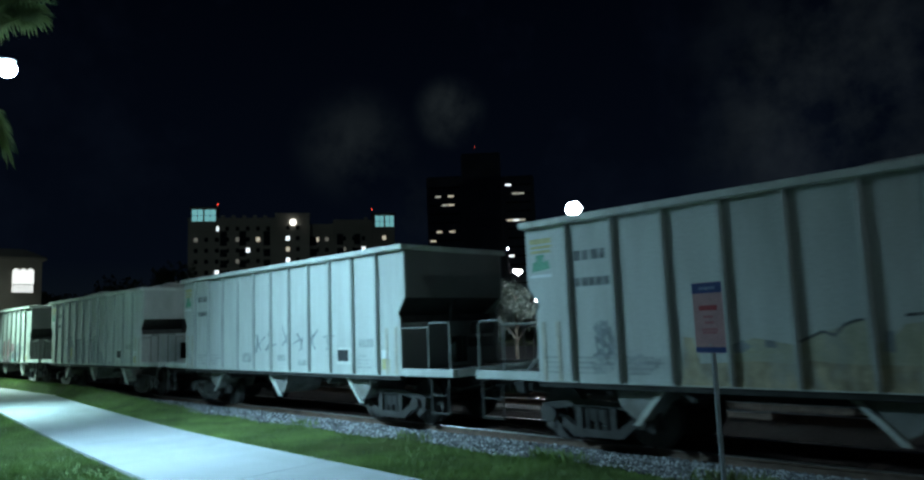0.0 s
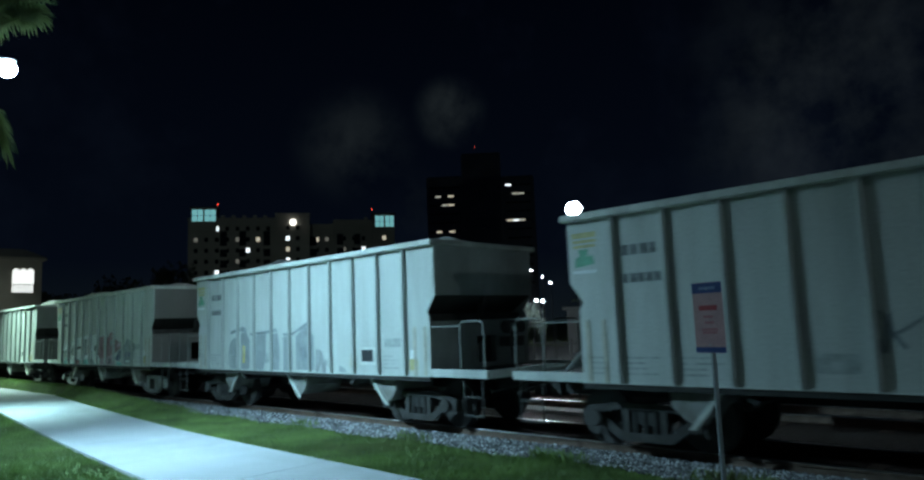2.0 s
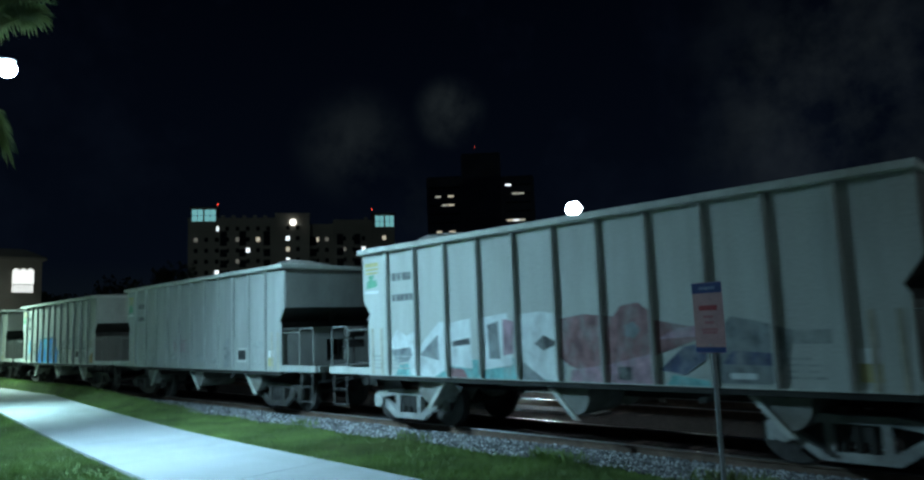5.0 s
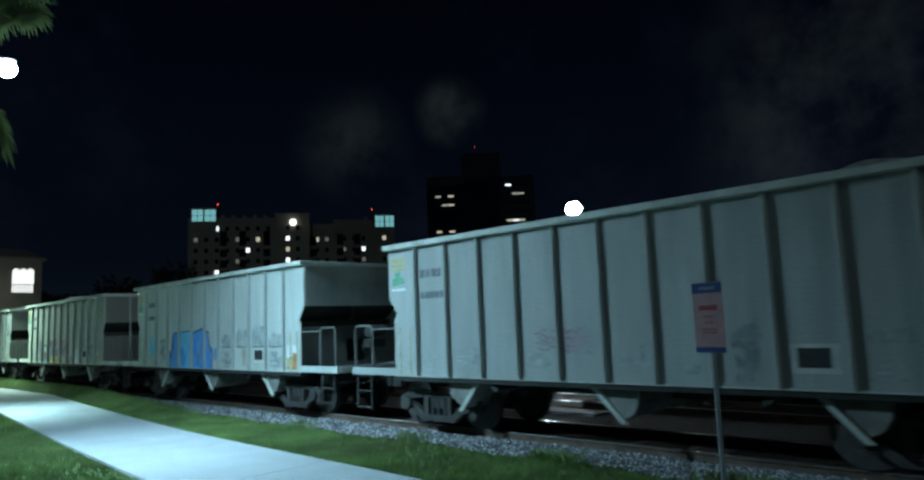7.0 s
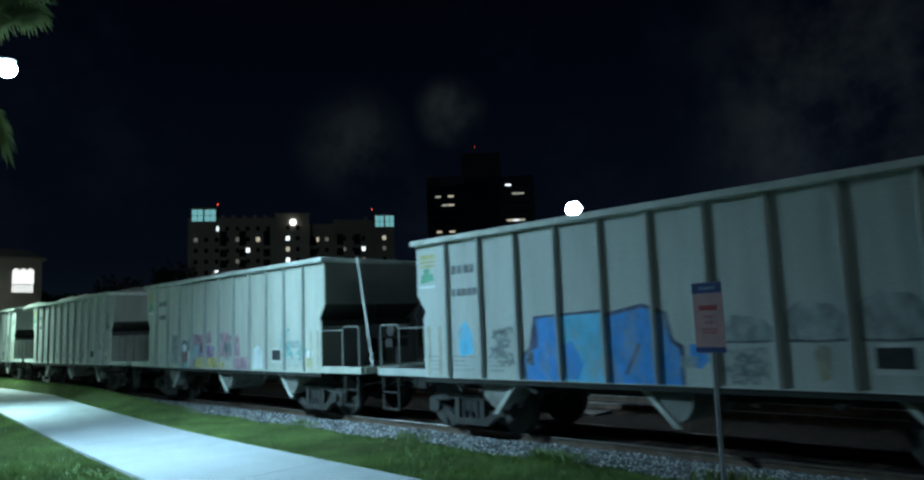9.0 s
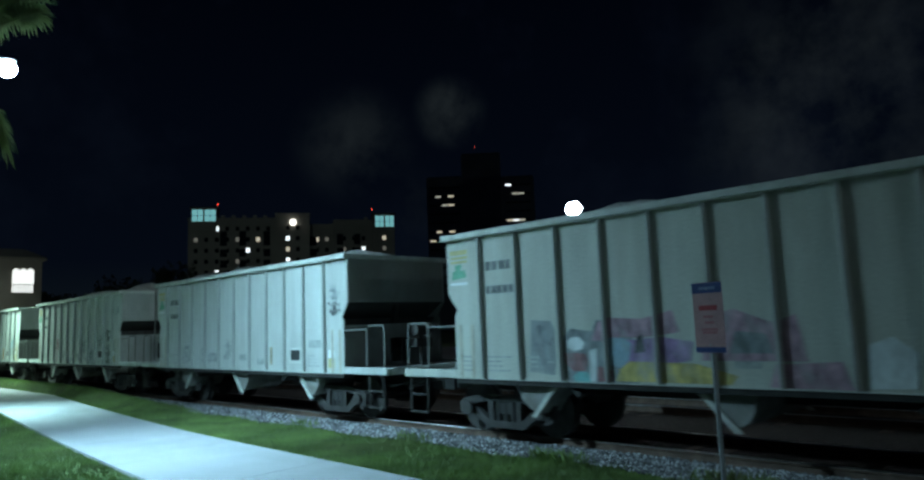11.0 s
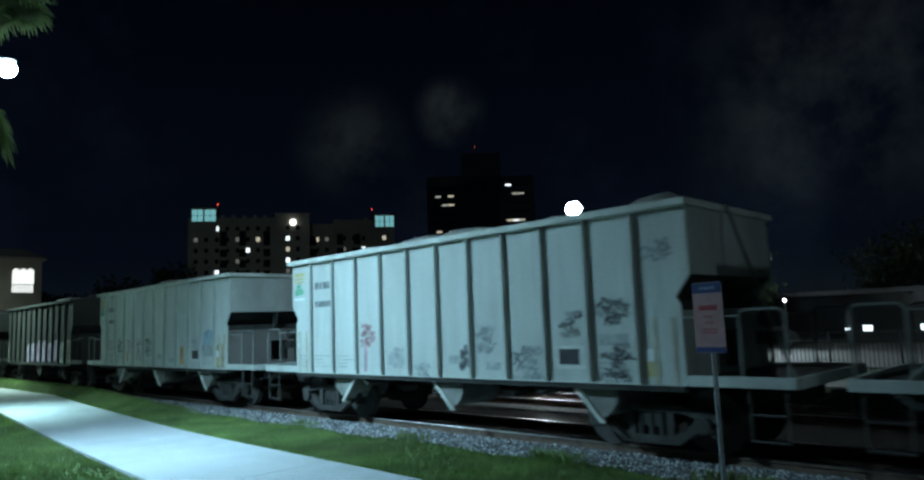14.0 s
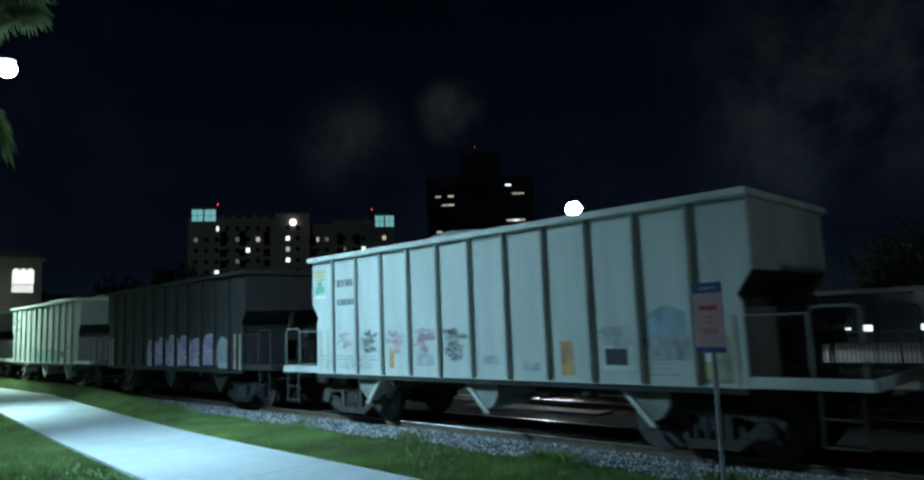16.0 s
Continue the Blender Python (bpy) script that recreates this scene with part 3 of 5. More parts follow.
    part("badge_stripe", box(B(), -5.10, -4.66, -1.505, -1.502, 3.25, 3.30), BADGE_YELLOW, badge)
    part("badge_stripe", box(B(), -5.10, -4.68, -1.505, -1.502, 3.17, 3.22), BADGE_YELLOW, badge)
    part("badge_green", prism_xz(B(), [(-5.08, 2.86), (-4.70, 2.90), (-4.74, 3.05), (-4.84, 3.02), (-4.82, 3.15), (-5.0, 3.14), (-4.98, 3.04), (-5.06, 3.02)], -1.505, -1.502), BADGE_GREEN, badge)
    part("badge_line", box(B(), -5.12, -4.68, -1.505, -1.502, 2.76, 2.81), WHITE, badge)
    for i, w in enumerate((0.13, 0.12, 0.14, 0.10)):
        part("stencil_bar", box(B(), -4.22 + i * 0.165, -4.22 + i * 0.165 + w, -1.505, -1.502, 2.98, 3.14), GREYMARK, car)
    for i, w in enumerate((0.10, 0.12, 0.11, 0.12, 0.11)):
        part("stencil_bar", box(B(), -4.22 + i * 0.135, -4.22 + i * 0.135 + w, -1.505, -1.502, 2.56, 2.70), GREYMARK, car)
    rng = random.Random(3)
    for x0, x1 in ((-4.9, -4.5), (-4.25, -3.6), (-3.35, -2.75), (3.6, 4.1)):
        for z in (1.18, 1.26, 1.34, 1.42):
            part("stencil_line", box(B(), x0, x0 + (x1 - x0) * rng.uniform(0.5, 1), -1.504, -1.502, z, z + 0.03), FAINT, car)
    for x0, x1, z0, z1 in ((-1.55, -1.05, 1.25, 1.5), (0.25, 0.62, 1.3, 1.46), (1.2, 1.55, 1.2, 1.34), (3.62, 4.15, 1.62, 1.8)):
        part("old_stencil", box(B(), x0, x1, -1.5028, -1.502, z0, z1), FAINT, car)
    pl = part("service_plate", box(B(), 2.84, 3.24, -1.506, -1.502, 1.32, 1.57), BLACK, car, "black stencilled service panel")
    part("plate_frame", box(B(), 2.76, 3.34, -1.5045, -1.502, 1.25, 1.62), CHORD, pl)
    st = part("reflective_sticker", box(B(), 4.42, 4.66, -1.506, -1.502, 1.16, 1.38), BADGE_YELLOW, car, "yellow and white reflective sticker")
    part("sticker_top", box(B(), 4.42, 4.66, -1.506, -1.502, 1.385, 1.56), WHITE, st)
    return car


AXLES = (-5.08, -3.36, 3.36, 5.08)
LADDER = material("ochre_ladder_paint", (0.42, 0.40, 0.32), 0.7, 0, 0.2, 4.0, 50, 0.2)
BADGE_YELLOW = material("faded_yellow_paint", (0.46, 0.42, 0.20), 0.6, 0, 0.2, 5.0, 50, 0.05)
BADGE_GREEN = material("faded_green_paint", (0.12, 0.34, 0.22), 0.6, 0, 0.2, 5.0, 50, 0.05)
FAINT = material("faint_stencil_paint", (0.37, 0.40, 0.385), 0.7, 0, 0.25, 9.0, 60, 0.05)


def spray(name, colour, vary=0.45):
    return material("spray_" + name, colour, 0.6, 0, vary, 5.0, 30, 0.05, (1.5, 1.5, 0.8), (0.34, 0.36, 0.35), (0.47, 0.76))


SPRAY = {
    "black": spray("black", (0.05, 0.055, 0.06)), "grey": spray("grey", (0.27, 0.29, 0.29)), "white": spray("white", (0.70, 0.76, 0.76), 0.1),
    "teal": spray("teal", (0.16, 0.42, 0.42)), "red": spray("red", (0.26, 0.13, 0.14)), "pink": spray("pink", (0.38, 0.24, 0.29)),
    "blue": spray("blue", (0.045, 0.29, 0.72), 0.15), "sky": spray("sky", (0.12, 0.52, 0.78), 0.15), "purple": spray("purple", (0.32, 0.20, 0.38)),
    "yellow": spray("yellow", (0.50, 0.42, 0.14)), "tan": spray("tan", (0.38, 0.33, 0.22)), "orange": spray("orange", (0.50, 0.25, 0.07)),
    "faint": spray("faint", (0.33, 0.36, 0.36)), "navy": spray("navy", (0.06, 0.08, 0.16)), "haze": spray("haze", (0.255, 0.285, 0.29), 0.15), "straw": spray("straw", (0.42, 0.41, 0.29), 0.15), "dusty": spray("dusty", (0.24, 0.36, 0.44), 0.25), "mauve": spray("mauve", (0.46, 0.41, 0.50), 0.45), "slate": spray("slate", (0.20, 0.23, 0.24)),
}


def shape(bm, pts, y):
    c = Vector((sum(p[0] for p in pts) / len(pts), y, sum(p[1] for p in pts) / len(pts)))
    vs = [bm.verts.new((x, y, z)) for x, z in pts]
    vc = bm.verts.new(c)
    for i in range(len(vs)):
        bm.faces.new((vs[i], vs[(i + 1) % len(vs)], vc))


def blob(bm, rng, x, z, w, h, y, n=12):
    """A rounded block of sprayed paint."""
    pts = []
    for k in range(n):
        a = 2 * math.pi * k / n
        c, s = math.cos(a), math.sin(a)
        q = max(abs(c), abs(s)) ** 0.7
        pts.append((x + w / 2 * c / q * rng.uniform(0.85, 1.08), max(SILL + 0.01, z + h / 2 * s / q * rng.uniform(0.85, 1.08))))
    shape(bm, pts, y)


def ribbon(bm, pts, width, y):
    """One connected painted line."""
    prev = None
    for i, (x, z) in enumerate(pts):
        x0, z0 = pts[max(0, i - 1)]
        x1, z1 = pts[min(len(pts) - 1, i + 1)]
        d = math.hypot(x1 - x0, z1 - z0) or 1
        nx, nz = -(z1 - z0) / d * width / 2, (x1 - x0) / d * width / 2
        now = (bm.verts.new((x + nx, y, max(SILL + 0.01, z + nz))), bm.verts.new((x - nx, y, max(SILL + 0.01, z - nz))))
        if prev:
            bm.faces.new((prev[0], prev[1], now[1], now[0]))
        prev = now


def curve_points(rng, x, z, w, h, turns):
    """A looping letter-like line through random turning points."""
    key = [(x + w * rng.uniform(-0.5, 0.5), z + h * (0.5 if i % 2 else -0.5) * rng.uniform(0.5, 1.0)) for i in range(turns)]
    pts = []
    for i in range(len(key) - 1):
        p0, p1, p2, p3 = key[max(0, i - 1)], key[i], key[i + 1], key[min(len(key) - 1, i + 2)]
        for k in range(5):
            q = k / 5
            pts.append(tuple(0.5 * (2 * b + (c - a) * q + (2 * a - 5 * b + 4 * c - d) * q * q + (3 * b - a - 3 * c + d) * q ** 3) for a, b, c, d in zip(p0, p1, p2, p3)))
    return pts + [key[-1]]


def graffiti(car, seed, x0, x1, z0, z1, fills, line, backing=None):
    """A sprayed piece: a backing, then letter-like blocks and dark outlines over the panels."""
    rng = random.Random(seed)
    zc, h = (z0 + z1) / 2, z1 - z0
    n = max(1, round((x1 - x0) / (h * 0.62)))
    step = (x1 - x0) / n
    y = -1.5030
    if backing:
        bm = B()
        top = [(x0 + (x1 - x0) * i / (4 * n), z1 - h * (0.10 + 0.10 * rng.random()) * (0.4 + (i % 3) * 0.5)) for i in range(4 * n + 1)]
        low = [(x, z0 + h * 0.04 * rng.random()) for x, _ in top]
        va = [bm.verts.new((x, y, z)) for x, z in top]
        vb = [bm.verts.new((x, y, z)) for x, z in low]
        for i in range(len(va) - 1):
            bm.faces.new((va[i], va[i + 1], vb[i + 1], vb[i]))
        part("graffiti", bm, SPRAY[backing], car, "sprayed graffiti piece")
    for i in range(n):
        x = x0 + (i + 0.5) * step
        colour = fills[i % len(fills)]
        bm = B()
        blob(bm, rng, x, zc + rng.uniform(-0.05, 0.05) * h, step * rng.uniform(0.85, 1.1), h * rng.uniform(0.75, 0.95), y - 0.0012 - 0.0002 * (i % 2), 14)
        letter = part("graffiti", bm, SPRAY[colour], car, "sprayed graffiti letter block")
        bm = B()
        ribbon(bm, curve_points(rng, x, zc, step * 0.8, h * 0.8, 4), h * 0.16, y - 0.0022 - 0.0002 * (i % 2))
        part("paint_layer", bm, SPRAY[fills[(i + 1) % len(fills)]], letter)
        if line:
            for k in range(2):
                bm = B()
                ribbon(bm, curve_points(rng, x + rng.uniform(-0.15, 0.15), zc, step, h * 1.0, 5), 0.035, y - 0.0034 - 0.0003 * (i % 2) - 0.0006 * k)
                part("paint_outline", bm, SPRAY[line], letter)


def painted(car, name, items):
    """Hand-laid patches of spray paint, later ones over earlier ones: a colour and its corners (x, z) on the car's side."""
    first = None
    for k, (colour, pts) in enumerate(items):
        bm = B()
        vs = [bm.verts.new((x, -1.5028 - 0.00045 * k, max(z, SILL + 0.01))) for x, z in pts]
        bm.faces.new(vs)
        bmesh.ops.triangulate(bm, faces=bm.faces[:])
        ob = part(name if first is None else "paint_patch", bm, SPRAY[colour], first or car, "sprayed graffiti piece" if first is None else "")
        first = first or ob


def bubble_letters(car, seed, x0, x1, z0, z1, fill, line):
    """A row of outlined block letters that cannot be read: a fill, a pale outline with a crossbar each, a ragged drip below."""
    rng = random.Random(seed)
    n = 6
    step = (x1 - x0) / n
    for i in range(n):
        a, b = x0 + step * (i + 0.06), x0 + step * (i + 0.94)
        lo, hi = z0 + rng.uniform(0.0, 0.12), z1 - rng.uniform(0.0, 0.22)
        k = step * 0.18
        loop = [(a, lo), (a + rng.uniform(-0.05, 0.05), hi - k), (a + k, hi), (b - k, hi + rng.uniform(-0.06, 0.06)), (b, hi - k), (b + rng.uniform(-0.05, 0.05), lo)]
        bm = B()
        shape(bm, loop, -1.5032)
        letter = part("graffiti", bm, SPRAY[fill], car, "outlined graffiti letter")
        for j, pts in enumerate((loop, [(a + 0.12, lo + 0.42 * (hi - lo)), (b - 0.14, lo + 0.5 * (hi - lo))], [(a + 0.34 * step, lo), (a + 0.36 * step, lo + 0.3 * (hi - lo)), (b - 0.3 * step, lo + 0.28 * (hi - lo)), (b - 0.28 * step, lo)])):
            bm = B()
            ribbon(bm, pts, rng.uniform(0.05, 0.085), -1.5044 - 0.0006 * j)
            part("paint_outline", bm, SPRAY[line], letter)


def scribble(car, seed, x0, x1, z0, z1, colour, rows=4):
    """Rows of smeared, unreadable marker lines."""
    rng = random.Random(seed)
    rows *= 2
    for k in range(rows):
        z = z0 + (z1 - z0) * (k + rng.uniform(0.1, 0.9)) / rows
        a, b = x0 + rng.uniform(0, 0.45) * (x1 - x0), x1 - rng.uniform(0, 0.45) * (x1 - x0)
        n = 20
        pts = [(a + (b - a) * i / n, z + rng.choice((-1, 1)) * rng.uniform(0.1, 1.0) * (z1 - z0) / rows) for i in range(n + 1)]
        bm = B()
        ribbon(bm, pts, (z1 - z0) / rows * rng.uniform(0.25, 0.6), -1.5060 - 0.0003 * (k % 8))
        part("spray_tag", bm, SPRAY[colour], car, "smeared spray marks")


def tag_marks(car, seed, spots, colour, width=0.035):
    rng = random.Random(seed)
    for j, (x, z, s) in enumerate(spots):
        for i in range(4):
            bm = B()
            q = radians((55, 125, 20, 100)[i] + rng.uniform(-20, 20))
            ln = s * rng.uniform(0.3, 0.55)
            cx, cz = x + rng.uniform(-0.2, 0.2) * s, z + rng.uniform(-0.2, 0.2) * s
            mid = (cx + rng.uniform(-0.04, 0.04), cz + rng.uniform(-0.04, 0.04))
            ribbon(bm, [(cx - math.cos(q) * ln, cz - math.sin(q) * ln), mid, (cx + math.cos(q) * ln, cz + math.sin(q) * ln)], width * rng.uniform(0.7, 1.4), -1.5085 - 0.0004 * i)
            part("spray_tag", bm, SPRAY[colour], car, "scrawled spray tag")


def heap(seed):
    rng = random.Random(seed)
    bm = B()
    nx, ny = 64, 14
    peaks = [(-4.0 + 2.0 * i + rng.uniform(-0.6, 0.6), rng.uniform(0.08, 0.42)) for i in range(5)]
    v = []
    for i in range(nx + 1):
        x = -5.1 + 10.2 * i / nx
        row = []
        for j in range(ny + 1):
            y = -1.43 + 2.86 * j / ny
            h = max(p * max(0.0, 1 - (abs(x - c) / 1.55) ** 1.6) for c, p in peaks)
            edge = max(0.0, 1 - abs(y / 1.46) ** 2) * min(1, (5.15 - abs(x)) / 0.8)
            z = 3.50 + (0.16 + h) * edge + 0.07 * noise.noise((x * 2.3 + seed, y * 3, 0.3)) + 0.03 * noise.noise((x * 9, y * 9, seed * 1.7))
            row.append(bm.verts.new((x, y, z)))
        v.append(row)
    for i in range(nx):
        for j in range(ny):
            bm.faces.new((v[i][j], v[i + 1][j], v[i + 1][j + 1], v[i][j + 1]))
    return lump("stone_load", bm, LOAD, "heaped crushed stone filling the hopper car", "gravel", "stuff")


def swap(ob, mat):
    """Another paint on one part of one car."""
    ob.material_slots[0].link = "OBJECT"
    ob.material_slots[0].material = mat


def repaint(car, paint):
    for o in car.children_recursive:
        if o.type == "MESH" and o.material_slots and o.material_slots[0].material in ((PAINT, CHORD, CHUTE, CAST, PIPE, RIBMAT, END_SHADED) if paint == PAINT_DARK else (PAINT,)):
            swap(o, paint)


TRAIN = []


def build_train():
    first = hopper_car()
    for n in range(5, -11, -1):
        car = first if n == 5 else copy_thing(first, Matrix())
        TRAIN.append((n, car, heap(40 + n)))
    looks = {4: PAINT_WARM, 2: PAINT, 1: PAINT, 0: PAINT, -1: PAINT_GREY, -3: PAINT_WARM, -5: PAINT, -7: PAINT_DARK, -8: PAINT_WARM, -9: PAINT_WARM}
    # how brightly each car's end is lit, set through its wall colour
    ends = {1: END_LIT, -2: END_LIT, -4: END_HALF_LIT, -5: END_LIT, -6: END_LIT, -1: END_HALF_LIT, 3: END_HALF_LIT, -8: END_HALF_LIT}
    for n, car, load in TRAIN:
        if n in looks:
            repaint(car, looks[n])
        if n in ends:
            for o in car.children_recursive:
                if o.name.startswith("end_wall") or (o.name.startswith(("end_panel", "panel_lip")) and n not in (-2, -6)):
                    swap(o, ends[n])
        if n == 0:
            for tk in car.children:
                if tk.name.startswith("truck"):
                    for o in tk.children:
                        if o.name.startswith(("side_frame", "bearing_cap")):
                            swap(o, TRUCK_PALE)
        if n == 3:
            painted(car, "graffiti", (
                ("straw", ((-1.76, 1.30), (-1.65, 1.61), (-1.41, 1.71), (-0.91, 1.61), (-0.92, 1.30))),
                ("straw", ((-0.88, 1.36), (-0.82, 1.63), (-0.56, 1.76), (-0.4, 1.71), (-0.22, 1.86), (-0.06, 1.9), (-0.06, 1.33))),
                ("straw", ((-0.05, 1.33), (0.04, 1.61), (0.23, 1.72), (0.34, 1.84), (0.54, 1.86), (1.2, 1.7), (2.0, 1.8), (2.8, 1.62), (2.8, 1.3))),
                ("tan", ((-2.49, 1.05), (-2.41, 1.74), (-2.26, 1.71), (-2.18, 1.36), (-1.76, 1.33), (-1.44, 1.4), (-1.14, 1.31), (-0.92, 1.37), (-0.73, 1.41), (-0.27, 1.37), (-0.02, 1.33), (0.49, 1.36),
                         (1.2, 1.44), (2.0, 1.38), (2.9, 1.46), (3.4, 1.3), (3.4, 1.05))),
                ("black", ((-0.92, 1.59), (-0.92, 1.63), (-0.56, 1.79), (-0.43, 1.74), (-0.32, 1.86), (-0.19, 1.91), (-0.08, 1.92), (-0.08, 1.89), (-0.19, 1.87), (-0.31, 1.82), (-0.42, 1.70), (-0.56, 1.75))),
                ("slate", ((-1.71, 1.61), (-1.57, 1.68), (-1.44, 1.59), (-1.58, 1.51), (-1.7, 1.51))),
                ("slate", ((-1.28, 1.68), (-1.14, 1.66), (-1.13, 1.57), (-1.27, 1.58))),
                ("slate", ((0.09, 1.53), (0.13, 1.75), (0.22, 1.77), (0.21, 1.51))),
                ("black", ((0.34, 1.92), (0.36, 1.96), (0.9, 1.99), (1.3, 1.9), (1.28, 1.86), (0.9, 1.95)))))
            scribble(car, 31, -3.95, -3.5, 1.5, 1.95, "slate", 2)
            scribble(car, 32, -3.4, -2.8, 1.25, 1.5, "faint", 2)
            scribble(car, 33, -4.1, -3.5, 1.2, 1.45, "faint", 2)
        elif n == 2:
            tag_marks(car, 2, ((-0.7, 1.76, 0.56), (-0.15, 1.72, 0.5), (0.7, 1.84, 0.56), (1.3, 1.8, 0.5), (1.8, 1.86, 0.5), (2.5, 1.78, 0.45)), "slate", 0.05)
        elif n == 1:
            painted(car, "graffiti", (
                ("haze", ((-3.12, 1.10), (-3.22, 1.45), (-3.1, 1.78), (-2.86, 1.92), (-2.66, 1.80), (-2.62, 1.2), (-2.8, 1.04))),
                ("slate", ((-3.1, 2.0), (-3.08, 2.08), (-2.78, 2.14), (-2.4, 2.2), (-2.2, 2.14), (-2.22, 2.04), (-2.6, 2.08))),
                ("slate", ((-2.98, 1.3), (-2.96, 1.58), (-2.82, 1.62), (-2.76, 1.34))),
                ("haze", ((-2.5, 1.06), (-2.52, 2.02), (-2.2, 2.06), (-2.02, 1.8), (-2.04, 1.08))),
                ("yellow", ((-2.42, 1.22), (-2.42, 1.70), (-2.28, 1.68), (-2.27, 1.24))),
                ("haze", ((-1.86, 1.06), (-1.84, 1.94), (-1.18, 1.98), (-1.2, 1.5), (-1.3, 1.06)))))
            painted(car, "graffiti", (
                ("slate", ((-2.0, 1.96), (-2.0, 2.02), (-1.2, 2.06), (-0.72, 2.12), (-0.6, 2.04), (-1.2, 1.98))),
                ("haze", ((-1.02, 1.08), (-1.0, 1.94), (-0.62, 2.02), (-0.52, 1.6), (-0.56, 1.08))),
                ("haze", ((-0.34, 1.06), (-0.36, 1.9), (0.06, 1.94), (0.1, 1.08))),
                ("slate", ((-0.36, 1.92), (-0.36, 1.98), (0.1, 2.0), (0.62, 2.2), (0.9, 2.3), (0.92, 2.2), (0.5, 2.06), (0.1, 1.93))),
                ("haze", ((0.24, 1.1), (0.22, 1.9), (0.7, 2.16), (1.0, 1.9), (1.02, 1.1))),
                ("slate", ((0.48, 1.3), (0.46, 1.62), (0.66, 1.66), (0.72, 1.32))),
                ("grey", ((1.06, 1.06), (1.1, 1.6), (1.3, 1.56), (1.48, 1.3), (1.5, 1.05), (1.34, 1.05), (1.3, 1.34), (1.2, 1.06)))))
            painted(car, "graffiti", (("tan", ((2.42, 1.2), (2.5, 1.74), (2.6, 1.74), (2.58, 1.3), (2.66, 1.16))), ("haze", ((2.0, 1.08), (2.02, 1.22), (2.2, 1.18), (2.3, 1.06)))))
        elif n == 0:
            painted(car, "graffiti", (
                ("teal", ((-4.2, 1.0), (0.0, 1.0), (0.0, 1.34), (-1.0, 1.42), (-2.4, 1.36), (-4.0, 1.28))),
                ("white", ((-4.4, 1.66), (-4.1, 1.98), (-3.8, 1.84), (-3.45, 1.98), (-3.62, 1.72), (-3.4, 1.5), (-3.9, 1.42))),
                ("slate", ((-4.3, 1.56), (-3.7, 1.62), (-3.6, 1.36), (-4.1, 1.3))),
                ("white", ((-3.75, 1.36), (-2.86, 2.08), (-2.64, 2.10), (-2.62, 1.22), (-3.0, 1.0), (-3.7, 1.06))),
                ("slate", ((-3.42, 1.46), (-2.88, 1.86), (-2.86, 1.36))),
                ("white", ((-2.6, 1.26), (-2.58, 2.06), (-2.0, 2.14), (-1.98, 1.22))),
                ("black", ((-2.5, 1.62), (-2.48, 1.72), (-2.02, 1.78), (-2.02, 1.66))),
                ("red", ((-2.62, 1.0), (-2.55, 1.24), (-2.2, 1.2), (-2.1, 1.0))),
                ("white", ((-1.7, 1.2), (-1.72, 2.14), (-1.3, 2.18), (-1.1, 2.2), (-1.0, 1.3))),
                ("slate", ((-1.55, 1.4), (-1.58, 2.0), (-1.32, 2.06), (-1.28, 1.4))),
                ("pink", ((-1.22, 1.45), (-1.2, 2.1), (-0.95, 2.05), (-0.98, 1.5))),
                ("white", ((-0.85, 1.12), (-0.95, 2.16), (-0.35, 2.2), (0.1, 2.12), (-0.2, 1.84), (0.12, 1.74), (-0.2, 1.5), (0.14, 1.1), (-0.1, 1.0))),
                ("black", ((-0.5, 1.66), (-0.3, 1.80), (0.02, 1.66), (-0.32, 1.54))),
                ("slate", ((-0.9, 1.0), (-0.78, 1.36), (-0.3, 1.0))),
                ("red", ((0.02, 1.42), (0.06, 2.06), (0.5, 2.12), (1.7, 2.0), (2.3, 1.88), (2.5, 1.72), (1.9, 1.52), (1.2, 1.26), (0.6, 1.18), (0.2, 1.3))),
                ("pink", ((0.2, 1.02), (0.24, 1.24), (0.9, 1.32), (1.7, 1.5), (1.8, 1.0))),
                ("red", ((1.0, 1.62), (1.02, 2.0), (1.2, 2.22), (1.5, 2.26), (1.72, 2.1), (1.78, 1.7))),
                ("slate", ((1.24, 1.76), (1.26, 1.92), (1.42, 1.98), (1.52, 1.84), (1.42, 1.72))),
                ("black", ((1.1, 1.1), (1.1, 1.3), (1.34, 1.3), (1.34, 1.1))),
                ("pink", ((1.8, 1.7), (2.1, 1.86), (2.6, 1.9), (2.5, 1.74))),
                ("navy", ((1.8, 1.26), (2.2, 1.6), (2.6, 1.66), (2.5, 1.4), (2.2, 1.2))),
                ("slate", ((2.7, 1.1), (2.62, 1.7), (2.9, 2.0), (3.2, 1.94), (3.7, 1.8), (3.6, 1.4), (3.4, 1.1))),
                ("teal", ((1.9, 1.0), (2.0, 1.2), (2.6, 1.12), (2.64, 1.0))),
                ("navy", ((2.75, 1.36), (2.9, 1.54), (3.5, 1.5), (3.4, 1.34))),
                ("white", ((2.85, 1.16), (2.85, 1.24), (3.2, 1.24), (3.2, 1.16)))))
        elif n == -1:
            scribble(car, 6, -1.4, 0.1, 1.5, 1.9, "pink", 4)
            scribble(car, 61, 0.5, 0.9, 1.3, 1.7, "faint", 3)
